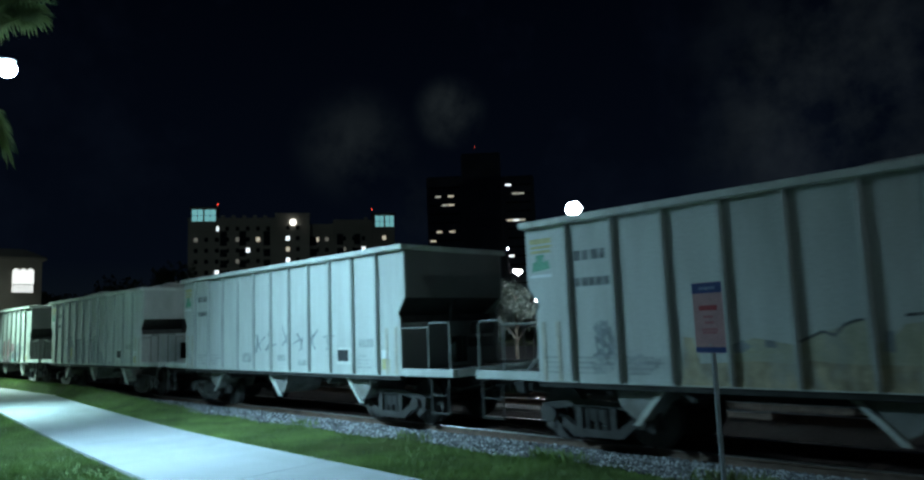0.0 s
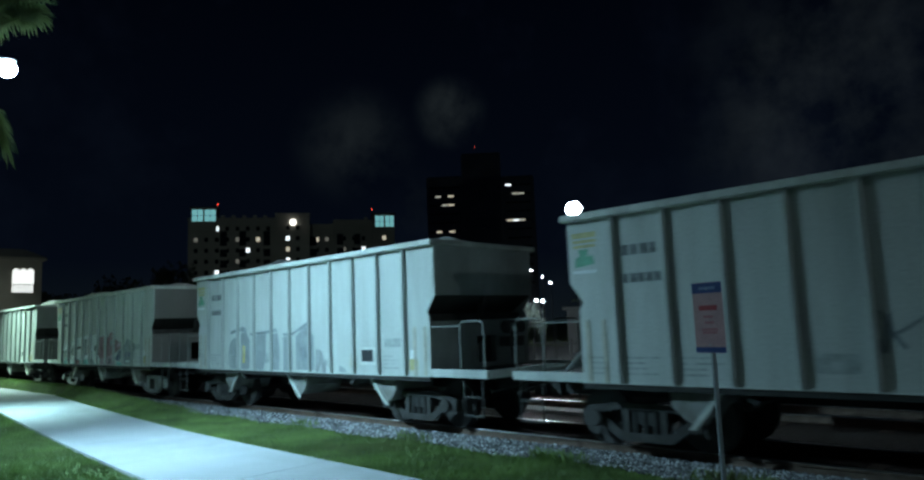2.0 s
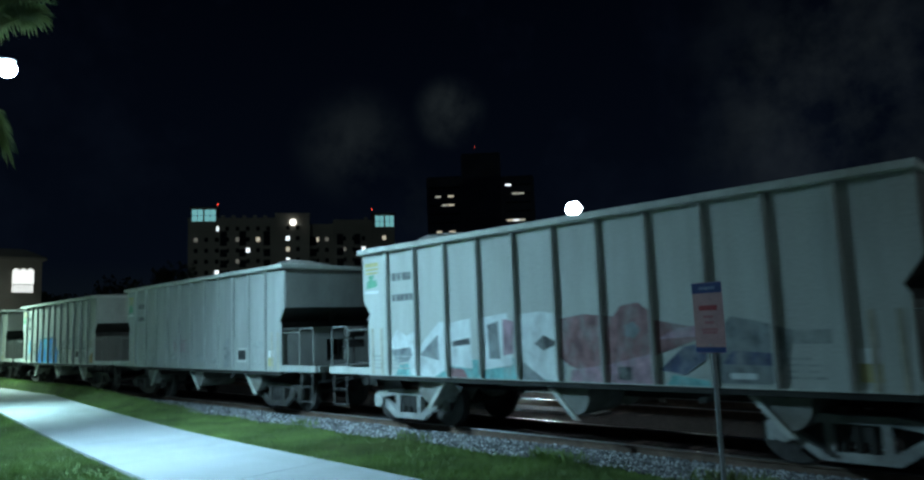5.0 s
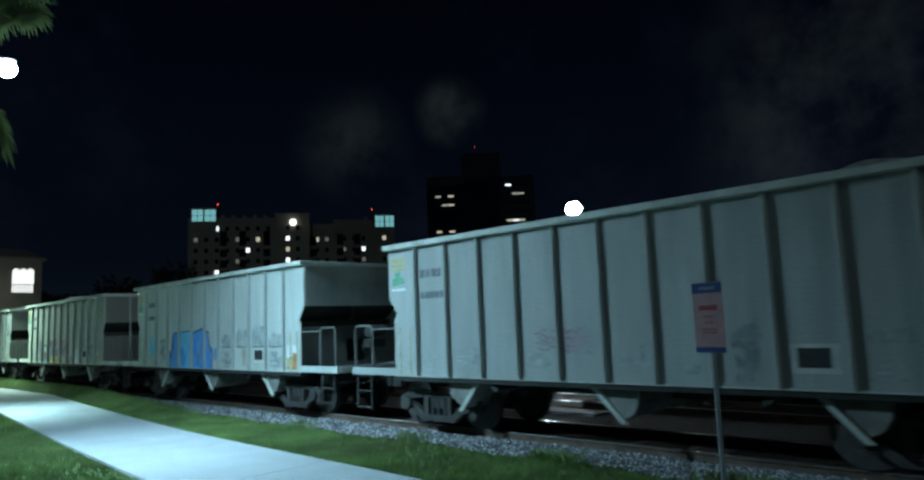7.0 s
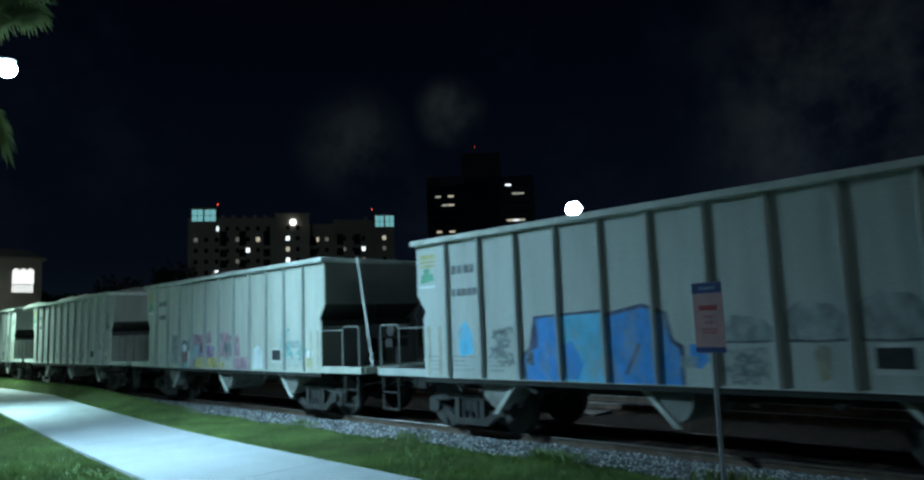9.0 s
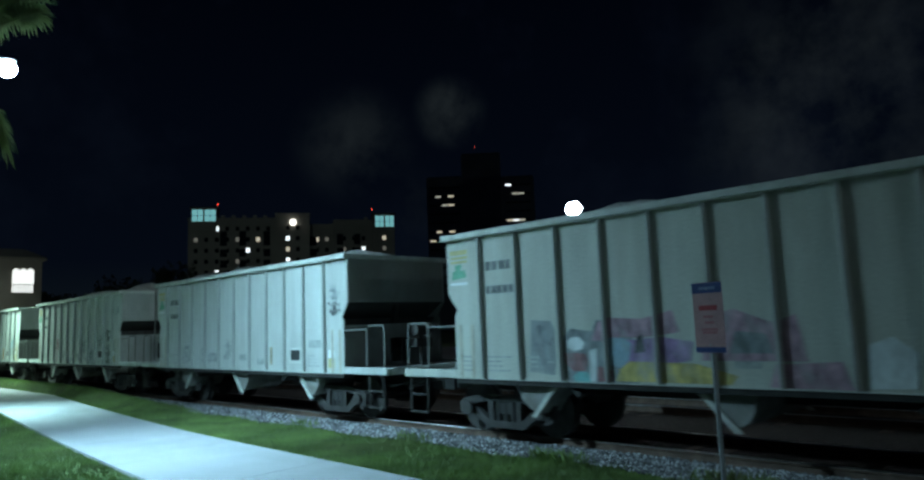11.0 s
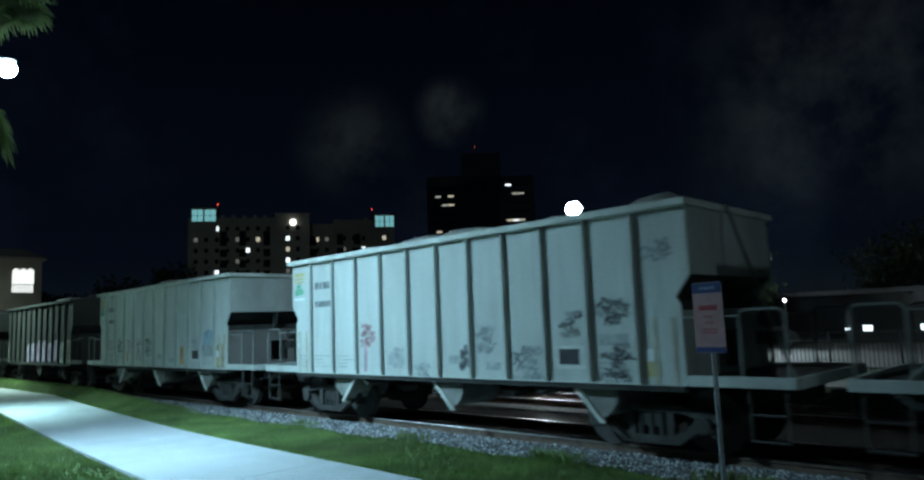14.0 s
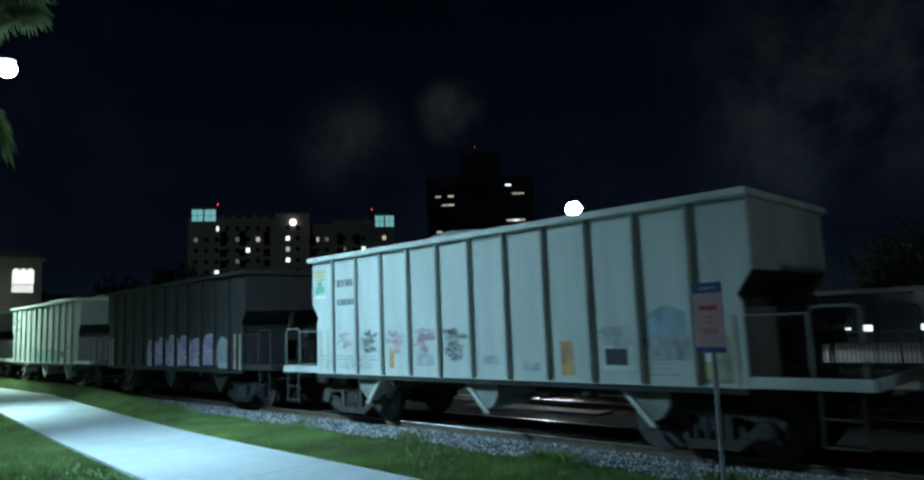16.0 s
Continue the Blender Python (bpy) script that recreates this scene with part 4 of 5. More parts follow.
            scribble(car, 62, 2.0, 2.45, 1.1, 1.85, "slate", 5)
            scribble(car, 63, -3.2, -2.4, 1.3, 1.6, "faint", 3)
        elif n == -2:
            painted(car, "graffiti", (
                ("navy", ((-2.52, 0.99), (-2.56, 1.5), (-2.3, 1.66), (-2.28, 2.12), (-0.9, 2.18), (-0.85, 2.12), (-0.2, 2.24), (0.2, 2.1), (0.28, 1.7), (0.44, 1.6), (0.42, 0.99))),
                ("blue", ((-2.48, 1.0), (-2.5, 1.46), (-2.2, 1.6), (-2.22, 2.08), (-1.8, 2.1), (-1.76, 1.0))),
                ("sky", ((-1.76, 1.0), (-1.8, 2.1), (-0.92, 2.13), (-0.8, 1.0))),
                ("blue", ((-0.9, 1.0), (-0.94, 2.12), (-0.82, 2.06), (-0.2, 2.18), (0.14, 2.06), (0.22, 1.66), (0.36, 1.56), (0.36, 1.0))),
                ("blue", ((-1.66, 1.1), (-1.7, 1.62), (-1.5, 1.7), (-1.3, 1.34), (-1.4, 1.08))),
                ("navy", ((-1.78, 1.0), (-1.74, 1.62), (-1.70, 1.62), (-1.72, 1.0))),
                ("navy", ((-0.55, 1.2), (-0.3, 1.66), (-0.26, 1.62), (-0.5, 1.18)))))
            painted(car, "graffiti", (("blue", ((0.5, 1.36), (0.52, 1.62), (0.74, 1.66), (0.8, 1.4), (0.66, 1.28))),))
            painted(car, "graffiti", (("sky", ((-4.06, 1.42), (-4.1, 1.9), (-3.9, 2.1), (-3.74, 1.9), (-3.7, 1.5))),))
            for x, top in ((0.95, 2.02), (1.82, 2.16), (2.68, 2.24), (3.55, 2.0)):
                painted(car, "graffiti", (("faint", ((x, 1.66), (x + 0.02, top - 0.14), (x + 0.2, top), (x + 0.42, top - 0.2), (x + 0.6, top - 0.05), (x + 0.76, top - 0.22), (x + 0.76, 1.66))),))
                painted(car, "graffiti", (("black", ((x + 0.03, 1.645), (x + 0.05, 1.685), (x + 0.4, 1.665), (x + 0.74, 1.69), (x + 0.74, 1.65), (x + 0.4, 1.632))),))
            scribble(car, 81, 3.58, 4.25, 1.1, 1.5, "slate", 4)
            scribble(car, 82, 0.95, 1.6, 1.12, 1.55, "slate", 4)
            scribble(car, 83, -3.34, -2.72, 1.3, 1.95, "slate", 4)
            scribble(car, 84, -2.5, -2.3, 1.3, 1.5, "black", 2)
            painted(car, "graffiti", (("tan", ((2.2, 1.14), (2.16, 1.5), (2.22, 1.62), (2.36, 1.58), (2.34, 1.2))),))
            painted(car, "graffiti", (("orange", ((4.42, 1.1), (4.42, 1.5), (4.9, 1.5), (4.9, 1.1))), ("white", ((4.44, 1.5), (4.44, 1.68), (4.9, 1.68), (4.9, 1.5)))))
        elif n == -3:
            painted(car, "graffiti", (("haze", ((-3.28, 1.2), (-3.21, 2.06), (-2.8, 2.03), (-2.72, 1.9), (-2.72, 1.33), (-2.76, 1.14))),))
            scribble(car, 34, -3.2, -2.75, 1.3, 1.95, "slate", 4)
            painted(car, "graffiti", (
                ("slate", ((-2.52, 1.04), (-2.56, 1.75), (-2.4, 1.9), (-2.0, 1.84), (-1.9, 2.02), (-1.3, 1.96), (-1.2, 1.05))),
                ("pink", ((-2.01, 1.7), (-1.88, 1.98), (-1.68, 2.05), (-1.12, 2.01), (-0.6, 2.12), (-0.5, 1.8), (-1.15, 1.72), (-1.44, 1.75), (-1.78, 1.69))),
                ("white", ((-2.49, 1.68), (-2.41, 1.75), (-2.24, 1.76), (-2.15, 1.66), (-2.19, 1.57), (-2.36, 1.53), (-2.48, 1.59))),
                ("red", ((-2.56, 1.50), (-2.36, 1.51), (-2.13, 1.49), (-2.08, 1.36), (-2.16, 1.22), (-2.39, 1.22), (-2.56, 1.36))),
                ("teal", ((-2.4, 1.13), (-2.29, 1.21), (-2.09, 1.21), (-2.07, 1.05), (-2.37, 1.05))),
                ("white", ((-2.06, 1.54), (-1.92, 1.58), (-1.96, 1.06), (-2.07, 1.07))),
                ("purple", ((-1.79, 1.65), (-1.68, 1.74), (-1.3, 1.7), (-0.8, 1.74), (-0.3, 1.66), (-0.35, 1.4), (-1.0, 1.3), (-1.73, 1.33))),
                ("dusty", ((-1.79, 1.65), (-1.68, 1.74), (-1.44, 1.73), (-1.3, 1.66), (-1.35, 1.4), (-1.49, 1.28), (-1.73, 1.33))),
                ("red", ((-1.94, 1.06), (-1.93, 1.29), (-1.76, 1.3), (-1.64, 1.22), (-1.66, 1.07))),
                ("yellow", ((-1.6, 1.08), (-1.52, 1.26), (-1.35, 1.38), (-0.9, 1.3), (-0.3, 1.36), (0.3, 1.2), (0.2, 1.08))),
                ("pink", ((-0.2, 1.4), (-0.1, 2.0), (0.3, 2.1), (0.8, 1.9), (1.1, 2.0), (1.2, 1.4))),
                ("slate", ((0.2, 1.5), (0.3, 1.8), (0.7, 1.76), (0.8, 1.5))),
                ("black", ((-1.25, 1.5), (-1.2, 1.74), (-1.1, 1.78), (-1.08, 1.52))),
                ("pink", ((0.7, 1.06), (0.8, 1.36), (1.6, 1.4), (1.7, 1.06))),
                ("white", ((1.85, 1.08), (1.9, 1.6), (2.15, 1.7), (2.4, 1.5), (2.35, 1.1)))))
            tag_marks(car, 11, ((3.4, 1.9, 0.6), (3.6, 1.5, 0.5), (4.2, 1.5, 0.5)), "teal", 0.05)
            part("loose_pole", tube(B(), [(6.2, -0.9, 1.08), (5.28, -0.6, 3.75)], 0.03, 6), CHORD, car, "pale pole leaning on the end wall")
        elif n == -4:
            scribble(car, 12, 4.42, 5.02, 2.72, 3.02, "slate", 3)
            scribble(car, 112, 4.40, 4.98, 2.36, 2.62, "black", 2)
            scribble(car, 13, -3.4, -2.7, 1.2, 1.7, "faint", 3)
            scribble(car, 14, -2.5, -1.0, 1.25, 1.6, "faint", 3)
            scribble(car, 114, -0.7, -0.1, 1.35, 1.85, "grey", 4)
            painted(car, "graffiti", (("tan", ((1.85, 1.2), (1.85, 1.65), (1.98, 1.65), (1.98, 1.2))),))
        elif n == -5:
            scribble(car, 15, -2.5, -1.95, 1.62, 2.1, "red", 4)
            painted(car, "graffiti", (("pink", ((-2.38, 1.1), (-2.36, 1.65), (-2.26, 1.65), (-2.28, 1.1))),))
            scribble(car, 16, 2.75, 3.4, 1.78, 2.16, "black", 3)
            scribble(car, 116, 3.55, 4.25, 1.92, 2.36, "black", 3)
            scribble(car, 117, 3.6, 4.3, 1.05, 1.62, "black", 5)
            scribble(car, 118, 1.75, 2.55, 1.05, 1.6, "slate", 4)
            scribble(car, 119, 0.95, 1.55, 1.5, 2.0, "grey", 3)
            scribble(car, 120, 0.5, 0.85, 1.2, 1.6, "black", 2)
            scribble(car, 121, -0.8, -0.2, 1.05, 1.3, "slate", 2)
            scribble(car, 122, -1.5, -1.0, 1.2, 1.6, "faint", 3)
            scribble(car, 123, 4.4, 5.1, 2.9, 3.15, "slate", 2)
            part("loose_pole", tube(B(), [(6.25, -0.75, 1.08), (5.32, -0.35, 3.7)], 0.028, 6), PIPE, car, "pale pole leaning on the end wall")
        elif n == -6:
            scribble(car, 17, -4.25, -3.7, 1.6, 1.95, "pink", 3)
            scribble(car, 18, -3.4, -2.75, 1.55, 1.95, "black", 3)
            scribble(car, 19, -2.55, -1.85, 1.5, 1.95, "pink", 3)
            scribble(car, 20, -1.7, -0.95, 1.5, 1.95, "pink", 3)
            scribble(car, 21, -0.8, -0.1, 1.4, 1.95, "black", 5)
            scribble(car, 22, -4.2, -3.0, 1.15, 1.4, "faint", 2)
            painted(car, "graffiti", (("orange", ((-2.4, 1.2), (-2.4, 1.6), (-2.25, 1.6), (-2.25, 1.2))),))
            painted(car, "graffiti", (("orange", ((2.0, 1.15), (1.98, 1.7), (2.24, 1.7), (2.26, 1.15))),))
            painted(car, "graffiti", (("dusty", ((3.55, 1.72), (3.6, 2.08), (3.9, 2.2), (4.2, 2.1), (4.24, 1.74))), ("faint", ((3.5, 1.4), (3.5, 1.72), (4.26, 1.74), (4.26, 1.4)))))
            scribble(car, 23, 2.7, 3.4, 1.55, 1.9, "faint", 3)
            painted(car, "graffiti", (("tan", ((4.4, 1.08), (4.4, 1.7), (4.6, 1.8), (4.84, 1.74), (4.84, 1.1))),))
        elif n == -7:
            for o in [o for o in car.children_recursive if o.name.startswith(("badge", "stencil", "old_stencil", "reflective", "sticker", "service_plate", "plate_frame"))]:
                bpy.data.objects.remove(o)
            bubble_letters(car, 21, -1.45, 3.5, 1.06, 2.02, "purple", "mauve")
            painted(car, "graffiti", (("grey", ((3.6, 1.08), (3.55, 1.7), (3.8, 1.98), (4.2, 1.86), (4.3, 1.3), (4.1, 1.06))),))
        elif n == -8:
            graffiti(car, 22, -1.0, 2.2, 1.0, 1.7, ("slate", "teal"), None)
    for n, car, load in TRAIN:
        if n == -7:
            load.data.materials[0] = PAINT_DARK
            tagged(load, "dark load filling the brown hopper car")
            tagged(car, "dark brown open-top hopper car with purple graffiti")
        elif n == 3:
            tagged(car, "pale grey hopper car with a tan sprayed landscape")
        elif n == -3:
            tagged(car, "warm grey hopper car with pink, blue and yellow graffiti")
        elif n == -6:
            tagged(car, "pale grey hopper car with pink and black spray tags")
        elif n == -2:
            tagged(car, "pale grey open-top hopper car with blue graffiti")
        elif n == 0:
            tagged(car, "pale grey hopper car with white and red graffiti")


build_train()
# ---------------------------------------------------------------- beside the path


def safety_sign():
    at = pose(-3.20, 6.80, 0, 0, 0, -10)
    sign = thing("warning_sign", "pink warning sign with blue bands on a steel post", "sign", at)
    part("post", tube(B(), [(0, 0.03, -0.03), (0, 0.03, 2.5)], 0.024, 8), GALV, sign, "galvanised steel post")
    bm = prism_xz(B(), [(-0.15, 1.815), (0.15, 1.815), (0.174, 1.835), (0.174, 2.51), (0.15, 2.53), (-0.15, 2.53), (-0.174, 2.51), (-0.174, 1.835)], -0.004, 0.002)
    panel = part("panel", bm, PINK, sign)
    part("blue_band", box(B(), -0.174, 0.174, -0.0075, -0.005, 2.42, 2.525), BLUE, panel, "blue header band")
    part("blue_band", box(B(), -0.174, 0.174, -0.0075, -0.005, 1.82, 1.875), BLUE, panel, "blue footer band")
    part("header_bar", box(B(), -0.09, 0.10, -0.010, -0.0078, 2.455, 2.485), FADED_BLUE, panel)
    part("text_bar", box(B(), -0.105, 0.105, -0.0075, -0.005, 2.245, 2.295), RED, panel, "unreadable red heading")
    for z, a, b in ((2.17, -0.06, 0.05), (2.11, -0.05, 0.06), (2.04, -0.09, 0.10), (2.01, -0.08, 0.09)):
        part("text_bar", box(B(), a, b, -0.0075, -0.005, z, z + 0.022), REDTEXT, panel)
    for z in (2.46, 1.9):
        part("bolt", disc_y(B(), 0, z, 0.009, -0.013, -0.0102, 8), GALV, sign)
    return sign


FADED_BLUE = material("faded_blue_lettering", (0.16, 0.20, 0.36), 0.5, 0, 0.1, 8, 60, 0.05)
REDTEXT = material("faded_red_lettering", (0.45, 0.15, 0.17), 0.5, 0, 0.1, 8, 60, 0.05)


def path_lamp(head, back, led=None):
    x, y, z = head
    lamp = thing("street_lamp", "dark pole lamp with a bright white head on an arm", "street lamp", pose(x, y - back, 0), group="lamps along the path")
    part("pole", tube(B(), [(0, 0, -0.05), (0, 0, z + 0.25)], 0.09, 10, 0.055), POLE, lamp)
    part("base", tube(B(), [(0, 0, -0.05), (0, 0, 0.35)], 0.16, 10, 0.13), POLE, lamp)
    part("arm", tube(B(), [(0, 0, z + 0.12), (0, back * 0.5, z + 0.26), (0, back - 0.25, z + 0.14)], 0.035, 8), POLE, lamp)
    head_ob = part("head", box(B(), -0.13, 0.13, back - 0.34, back + 0.2, z + 0.09, z + 0.17), POLE, lamp, "", 0.03)
    bm = B()
    bmesh.ops.create_uvsphere(bm, u_segments=16, v_segments=8, radius=0.155, matrix=Matrix.Translation((0, back + 0.06, z - 0.02)) @ Matrix.Diagonal((1.05, 1.05, 0.95, 1)))
    part("lens", bm, led or LED_HEAD, head_ob, "glowing white lens")


def flood_lamp(at, r, pole, name="street_lamp", label="tall pole with a blazing white flood lamp", led=None):
    x, y, z = at
    lamp = thing(name, label, "street lamp", pose(x, y, 0))
    part("pole", tube(B(), [(0, 0, -0.05), (0, 0, z - r * 0.3)], 0.06, 10, 0.038), pole, lamp)
    part("bracket", box(B(), -r, r, -0.04, 0.04, z - 0.05, z + 0.03), pole, lamp)
    for s in (-0.5, 0.5):
        bm = B()
        bmesh.ops.create_uvsphere(bm, u_segments=16, v_segments=10, radius=r * 0.62, matrix=Matrix.Translation((s * r * 0.16, -0.06, z)) @ Matrix.Diagonal((1, 0.8, 0.95, 1)))
        part("flood_head", bm, led or LED_HEAD, lamp, "glowing white flood head")


def fan_leaf(bm, heart, way, radius, rng, fold=0.35):
    """A cabbage-palm leaf: stiff pointed segments spread round the stalk's end, arched down the middle."""
    way = way.normalized()
    side = way.cross(Vector((0, 0, 1))).normalized()
    up = side.cross(way)
    n = 34
    for k in range(n):
        a = radians(-125 + 250 * k / (n - 1) + rng.uniform(-2, 2))
        d = way * math.cos(a) + side * math.sin(a)
        ln = radius * (0.72 + 0.28 * math.cos(a * 0.6)) * rng.uniform(0.88, 1.08)
        lift = fold * abs(math.sin(a)) * 0.5
        across = d.cross(up).normalized() * 0.021
        p0 = heart + d * 0.02
        p1 = heart + d * ln * 0.5 + up * ln * (0.06 + lift * 0.5)
        p2 = heart + d * ln * 0.82 + up * ln * lift * 0.6 + Vector((0, 0, -0.05 * ln))
        p3 = heart + d * ln + up * ln * lift * 0.4 + Vector((0, 0, -rng.uniform(0.12, 0.42) * ln))
        v = [bm.verts.new(q) for q in (p0, p1 - across, p1 + up * 0.012, p1 + across, p2 - across * 0.6, p2 + across * 0.6, p3)]
        for f in ((0, 1, 2), (0, 2, 3), (1, 4, 2), (2, 4, 5), (2, 5, 3), (4, 6, 5)):
            bm.faces.new([v[i] for i in f])


# stalk ends round the crown's heart, and the blade radius there
LEAF_HEARTS = (
    ((0.74, 0.56, 0.54), 0.46), ((0.80, 0.65, 0.44), 0.34), ((0.45, 0.50, 0.52), 0.40), ((0.55, 0.28, 0.49), 0.50), ((0.87, 0.66, 0.76), 0.40), ((0.62, 0.55, 0.80), 0.46),
    ((-0.05, 0.54, -0.40), 0.42), ((-0.20, 0.52, -0.28), 0.36), ((0.02, 0.56, -0.53), 0.40),
)


def palm_tree():
    rng = random.Random(9)
    heart = Vector((-8.5, 1.04, 4.97))
    palm = thing("palm_tree", "cabbage palm with stiff green fan leaves", "palm tree", pose(heart.x, heart.y, 0))
    tr = B()
    pts = [(0.03 * math.sin(i), 0, -0.05 + (heart.z + 0.05) * i / 12) for i in range(13)]
    tube(tr, pts, 0.19, 12, 0.15)
    for i in range(40):
        a, z = rng.uniform(0, 6.28), rng.uniform(2.3, 4.7)
        q = pose(0, 0, z, 0, 0, math.degrees(a)) @ pose(0.16, 0, 0, 0, -25, 0)
        box(tr, 0, 0.05, -0.05, 0.05, -0.02, 0.2, q)
    part("trunk", tr, BARK, palm, "fibrous grey palm trunk")
    leaves = [(Vector(p), r) for p, r in LEAF_HEARTS]
    for i in range(22):
        a = radians(-175 + 165 * i / 21 + rng.uniform(-6, 6))
        q = rng.uniform(0.6, 0.95)
        leaves.append((Vector((math.cos(a) * q, math.sin(a) * q, rng.uniform(-0.6, 0.8))), rng.uniform(0.55, 0.7)))
    for end, r in leaves:
        bm = tube(B(), [(0, 0, heart.z), tuple(end * 0.55 + Vector((0, 0, heart.z + 0.08))), tuple(end + Vector((0, 0, heart.z)))], 0.022, 5, 0.011)
        stalk = part("stalk", bm, PALM, palm)
        bm = B()
        fan_leaf(bm, end + Vector((0, 0, heart.z)), end + Vector((0, 0, -0.1)), r, rng)
        part("fan_leaf", bm, PALM, stalk)


def leafy_tree(at, h, r, mat, seed, count=2600, leaf=0.11, low=0.3, label="small broadleaf tree with a ragged crown", name="tree"):
    rng = random.Random(seed)
    tree = thing(name, label, "tree", pose(*at))
    bm = B()
    tube(bm, [(0, 0, -0.05), (0.05 * h * rng.uniform(-1, 1), 0.03, h * 0.3), (0.04 * h * rng.uniform(-1, 1), 0, h * 0.75)], 0.035 * h ** 0.8, 8, 0.012 * h)
    clumps = []
    for i in range(16):
        a, q = rng.uniform(0, 6.28), rng.uniform(0, 1)
        z = h * (low + (1 - low) * q)
        rr = r * (0.35 + 0.65 * math.sin(math.pi * min(1, 0.15 + q * 0.8))) * rng.uniform(0.45, 1.0)
        tip = Vector((rr * math.cos(a), rr * math.sin(a), z))
        root = Vector((0, 0, max(h * 0.22, z - rr * 0.9)))
        tube(bm, [root, root.lerp(tip, 0.55) + Vector((0, 0, 0.06 * h)), tip], 0.012 * h, 5, 0.004 * h)
        clumps.append((tip, r * rng.uniform(0.22, 0.42)))
    part("trunk", bm, BARK, tree, "thin trunk and limbs")
    verts, faces = [], []
    for _ in range(count):
        c, s = clumps[rng.randrange(len(clumps))]
        p = c + Vector((rng.gauss(0, s * 0.6), rng.gauss(0, s * 0.6), rng.gauss(0, s * 0.55)))
        m = Euler((rng.uniform(0, 6.28), rng.uniform(0, 6.28), rng.uniform(0, 6.28))).to_matrix()
        k = len(verts)
        sz = leaf * rng.uniform(0.6, 1.3)
        for q in ((-1, 0, 0), (0, -0.5, 0.1), (1, 0, 0), (0, 0.5, 0.1)):
            verts.append(p + m @ (Vector(q) * sz))
        faces.append((k, k + 1, k + 2, k + 3))
    me = bpy.data.meshes.new("crown")
    me.from_pydata(verts, [], faces)
    me.materials.append(mat)
    part("crown", me, None, tree)
    return tree


# ---------------------------------------------------------------- beyond the tracks


def iron_fence():
    fence = thing("fence", "black iron picket fence beyond the tracks", "fence", pose(0, 27.0, 0))
    picket = finish(tube(B(), [(0, 0, 0.02), (0, 0, 1.25)], 0.012, 5), "picket", FENCE)
    post = finish(box(B(), -0.035, 0.035, -0.035, 0.035, -0.05, 1.35), "post", FENCE)
    x = -24.0
    i = 0
    while x < -3.0:
        part("post" if i % 16 == 0 else "picket", post if i % 16 == 0 else picket, None, fence, at=pose(x, 0, 0))
        x += 0.14
        i += 1
    for z in (0.15, 1.1):
        part("fence_rail", box(B(), -24.0, -3.0, -0.018, 0.018, z, z + 0.04), FENCE, fence)


def parked_car(at, yaw, paint, label):
    car = thing("car", label, "car", pose(*at, 0, 0, yaw), group="parked cars")
    bm = prism_xz(B(), [(-2.2, 0.35), (-2.25, 0.75), (-2.05, 0.98), (-1.5, 1.02), (-0.85, 1.45), (0.75, 1.47), (1.45, 1.02), (2.1, 0.92), (2.3, 0.7), (2.28, 0.35)], -0.88, 0.88)
    part("body", bm, paint, car, "", 0.05)
    for s in (-1, 1):
        part("side_window", prism_xz(B(), [(-1.35, 1.03), (-0.82, 1.38), (0.70, 1.40), (1.25, 1.03)], s * 0.881, s * 0.89), PANE_DARK, car)
        for x in (-1.4, 1.4):
            w = part("wheel", disc_y(B(), x, 0.32, 0.32, s * 0.70, s * 0.90, 16), RUBBER, car)
            part("rim", disc_y(B(), x, 0.32, 0.2, s * 0.90, s * 0.912, 12), GALV, w)
        part("headlight", box(B(), 2.24, 2.31, min(s * 0.55, s * 0.82), max(s * 0.55, s * 0.82), 0.62, 0.75), WHITE, car)
        part("taillight", box(B(), -2.27, -2.2, min(s * 0.55, s * 0.82), max(s * 0.55, s * 0.82), 0.70, 0.85), RED, car)
    part("windscreen", prism_yz(B(), [(-0.75, 0), (0.75, 0), (0.68, 0.01), (-0.68, 0.01)], 0, 0.78), PANE_DARK, car, at=pose(1.42, 0, 1.06, 0, 30, 180))


def windowed(parent, x0, x1, y, z0, z1, lit, dx=2.7, dz=3.0, w=1.0, h=1.2, seed=1, dim=0.05):
    """Rows of windows with sills on a facade that faces -y."""
    rng = random.Random(seed)
    pane = {}
    nx, nz = int((x1 - x0) / dx), int((z1 - z0) / dz)
    ox = x0 + ((x1 - x0) - nx * dx) / 2
    cells = {(int((a - ox) / dx), int((b - z0) / dz)): m for a, b, m in lit}
    for i in range(nx):
        for k in range(nz):
            m = cells.get((i, k)) or (DIM_LIT if rng.random() < dim else PANE_DARK)
            if m.name not in pane:
                pane[m.name] = finish(box(B(), -w / 2, w / 2, -0.05, 0.05, 0, h), "pane", m)
            c = (ox + (i + 0.5) * dx, y - 0.06, z0 + k * dz + 0.6)
            win = part("window", FRAME_MESH[(w, h)], None, parent, at=pose(*c))
            part("pane", pane[m.name], None, win)


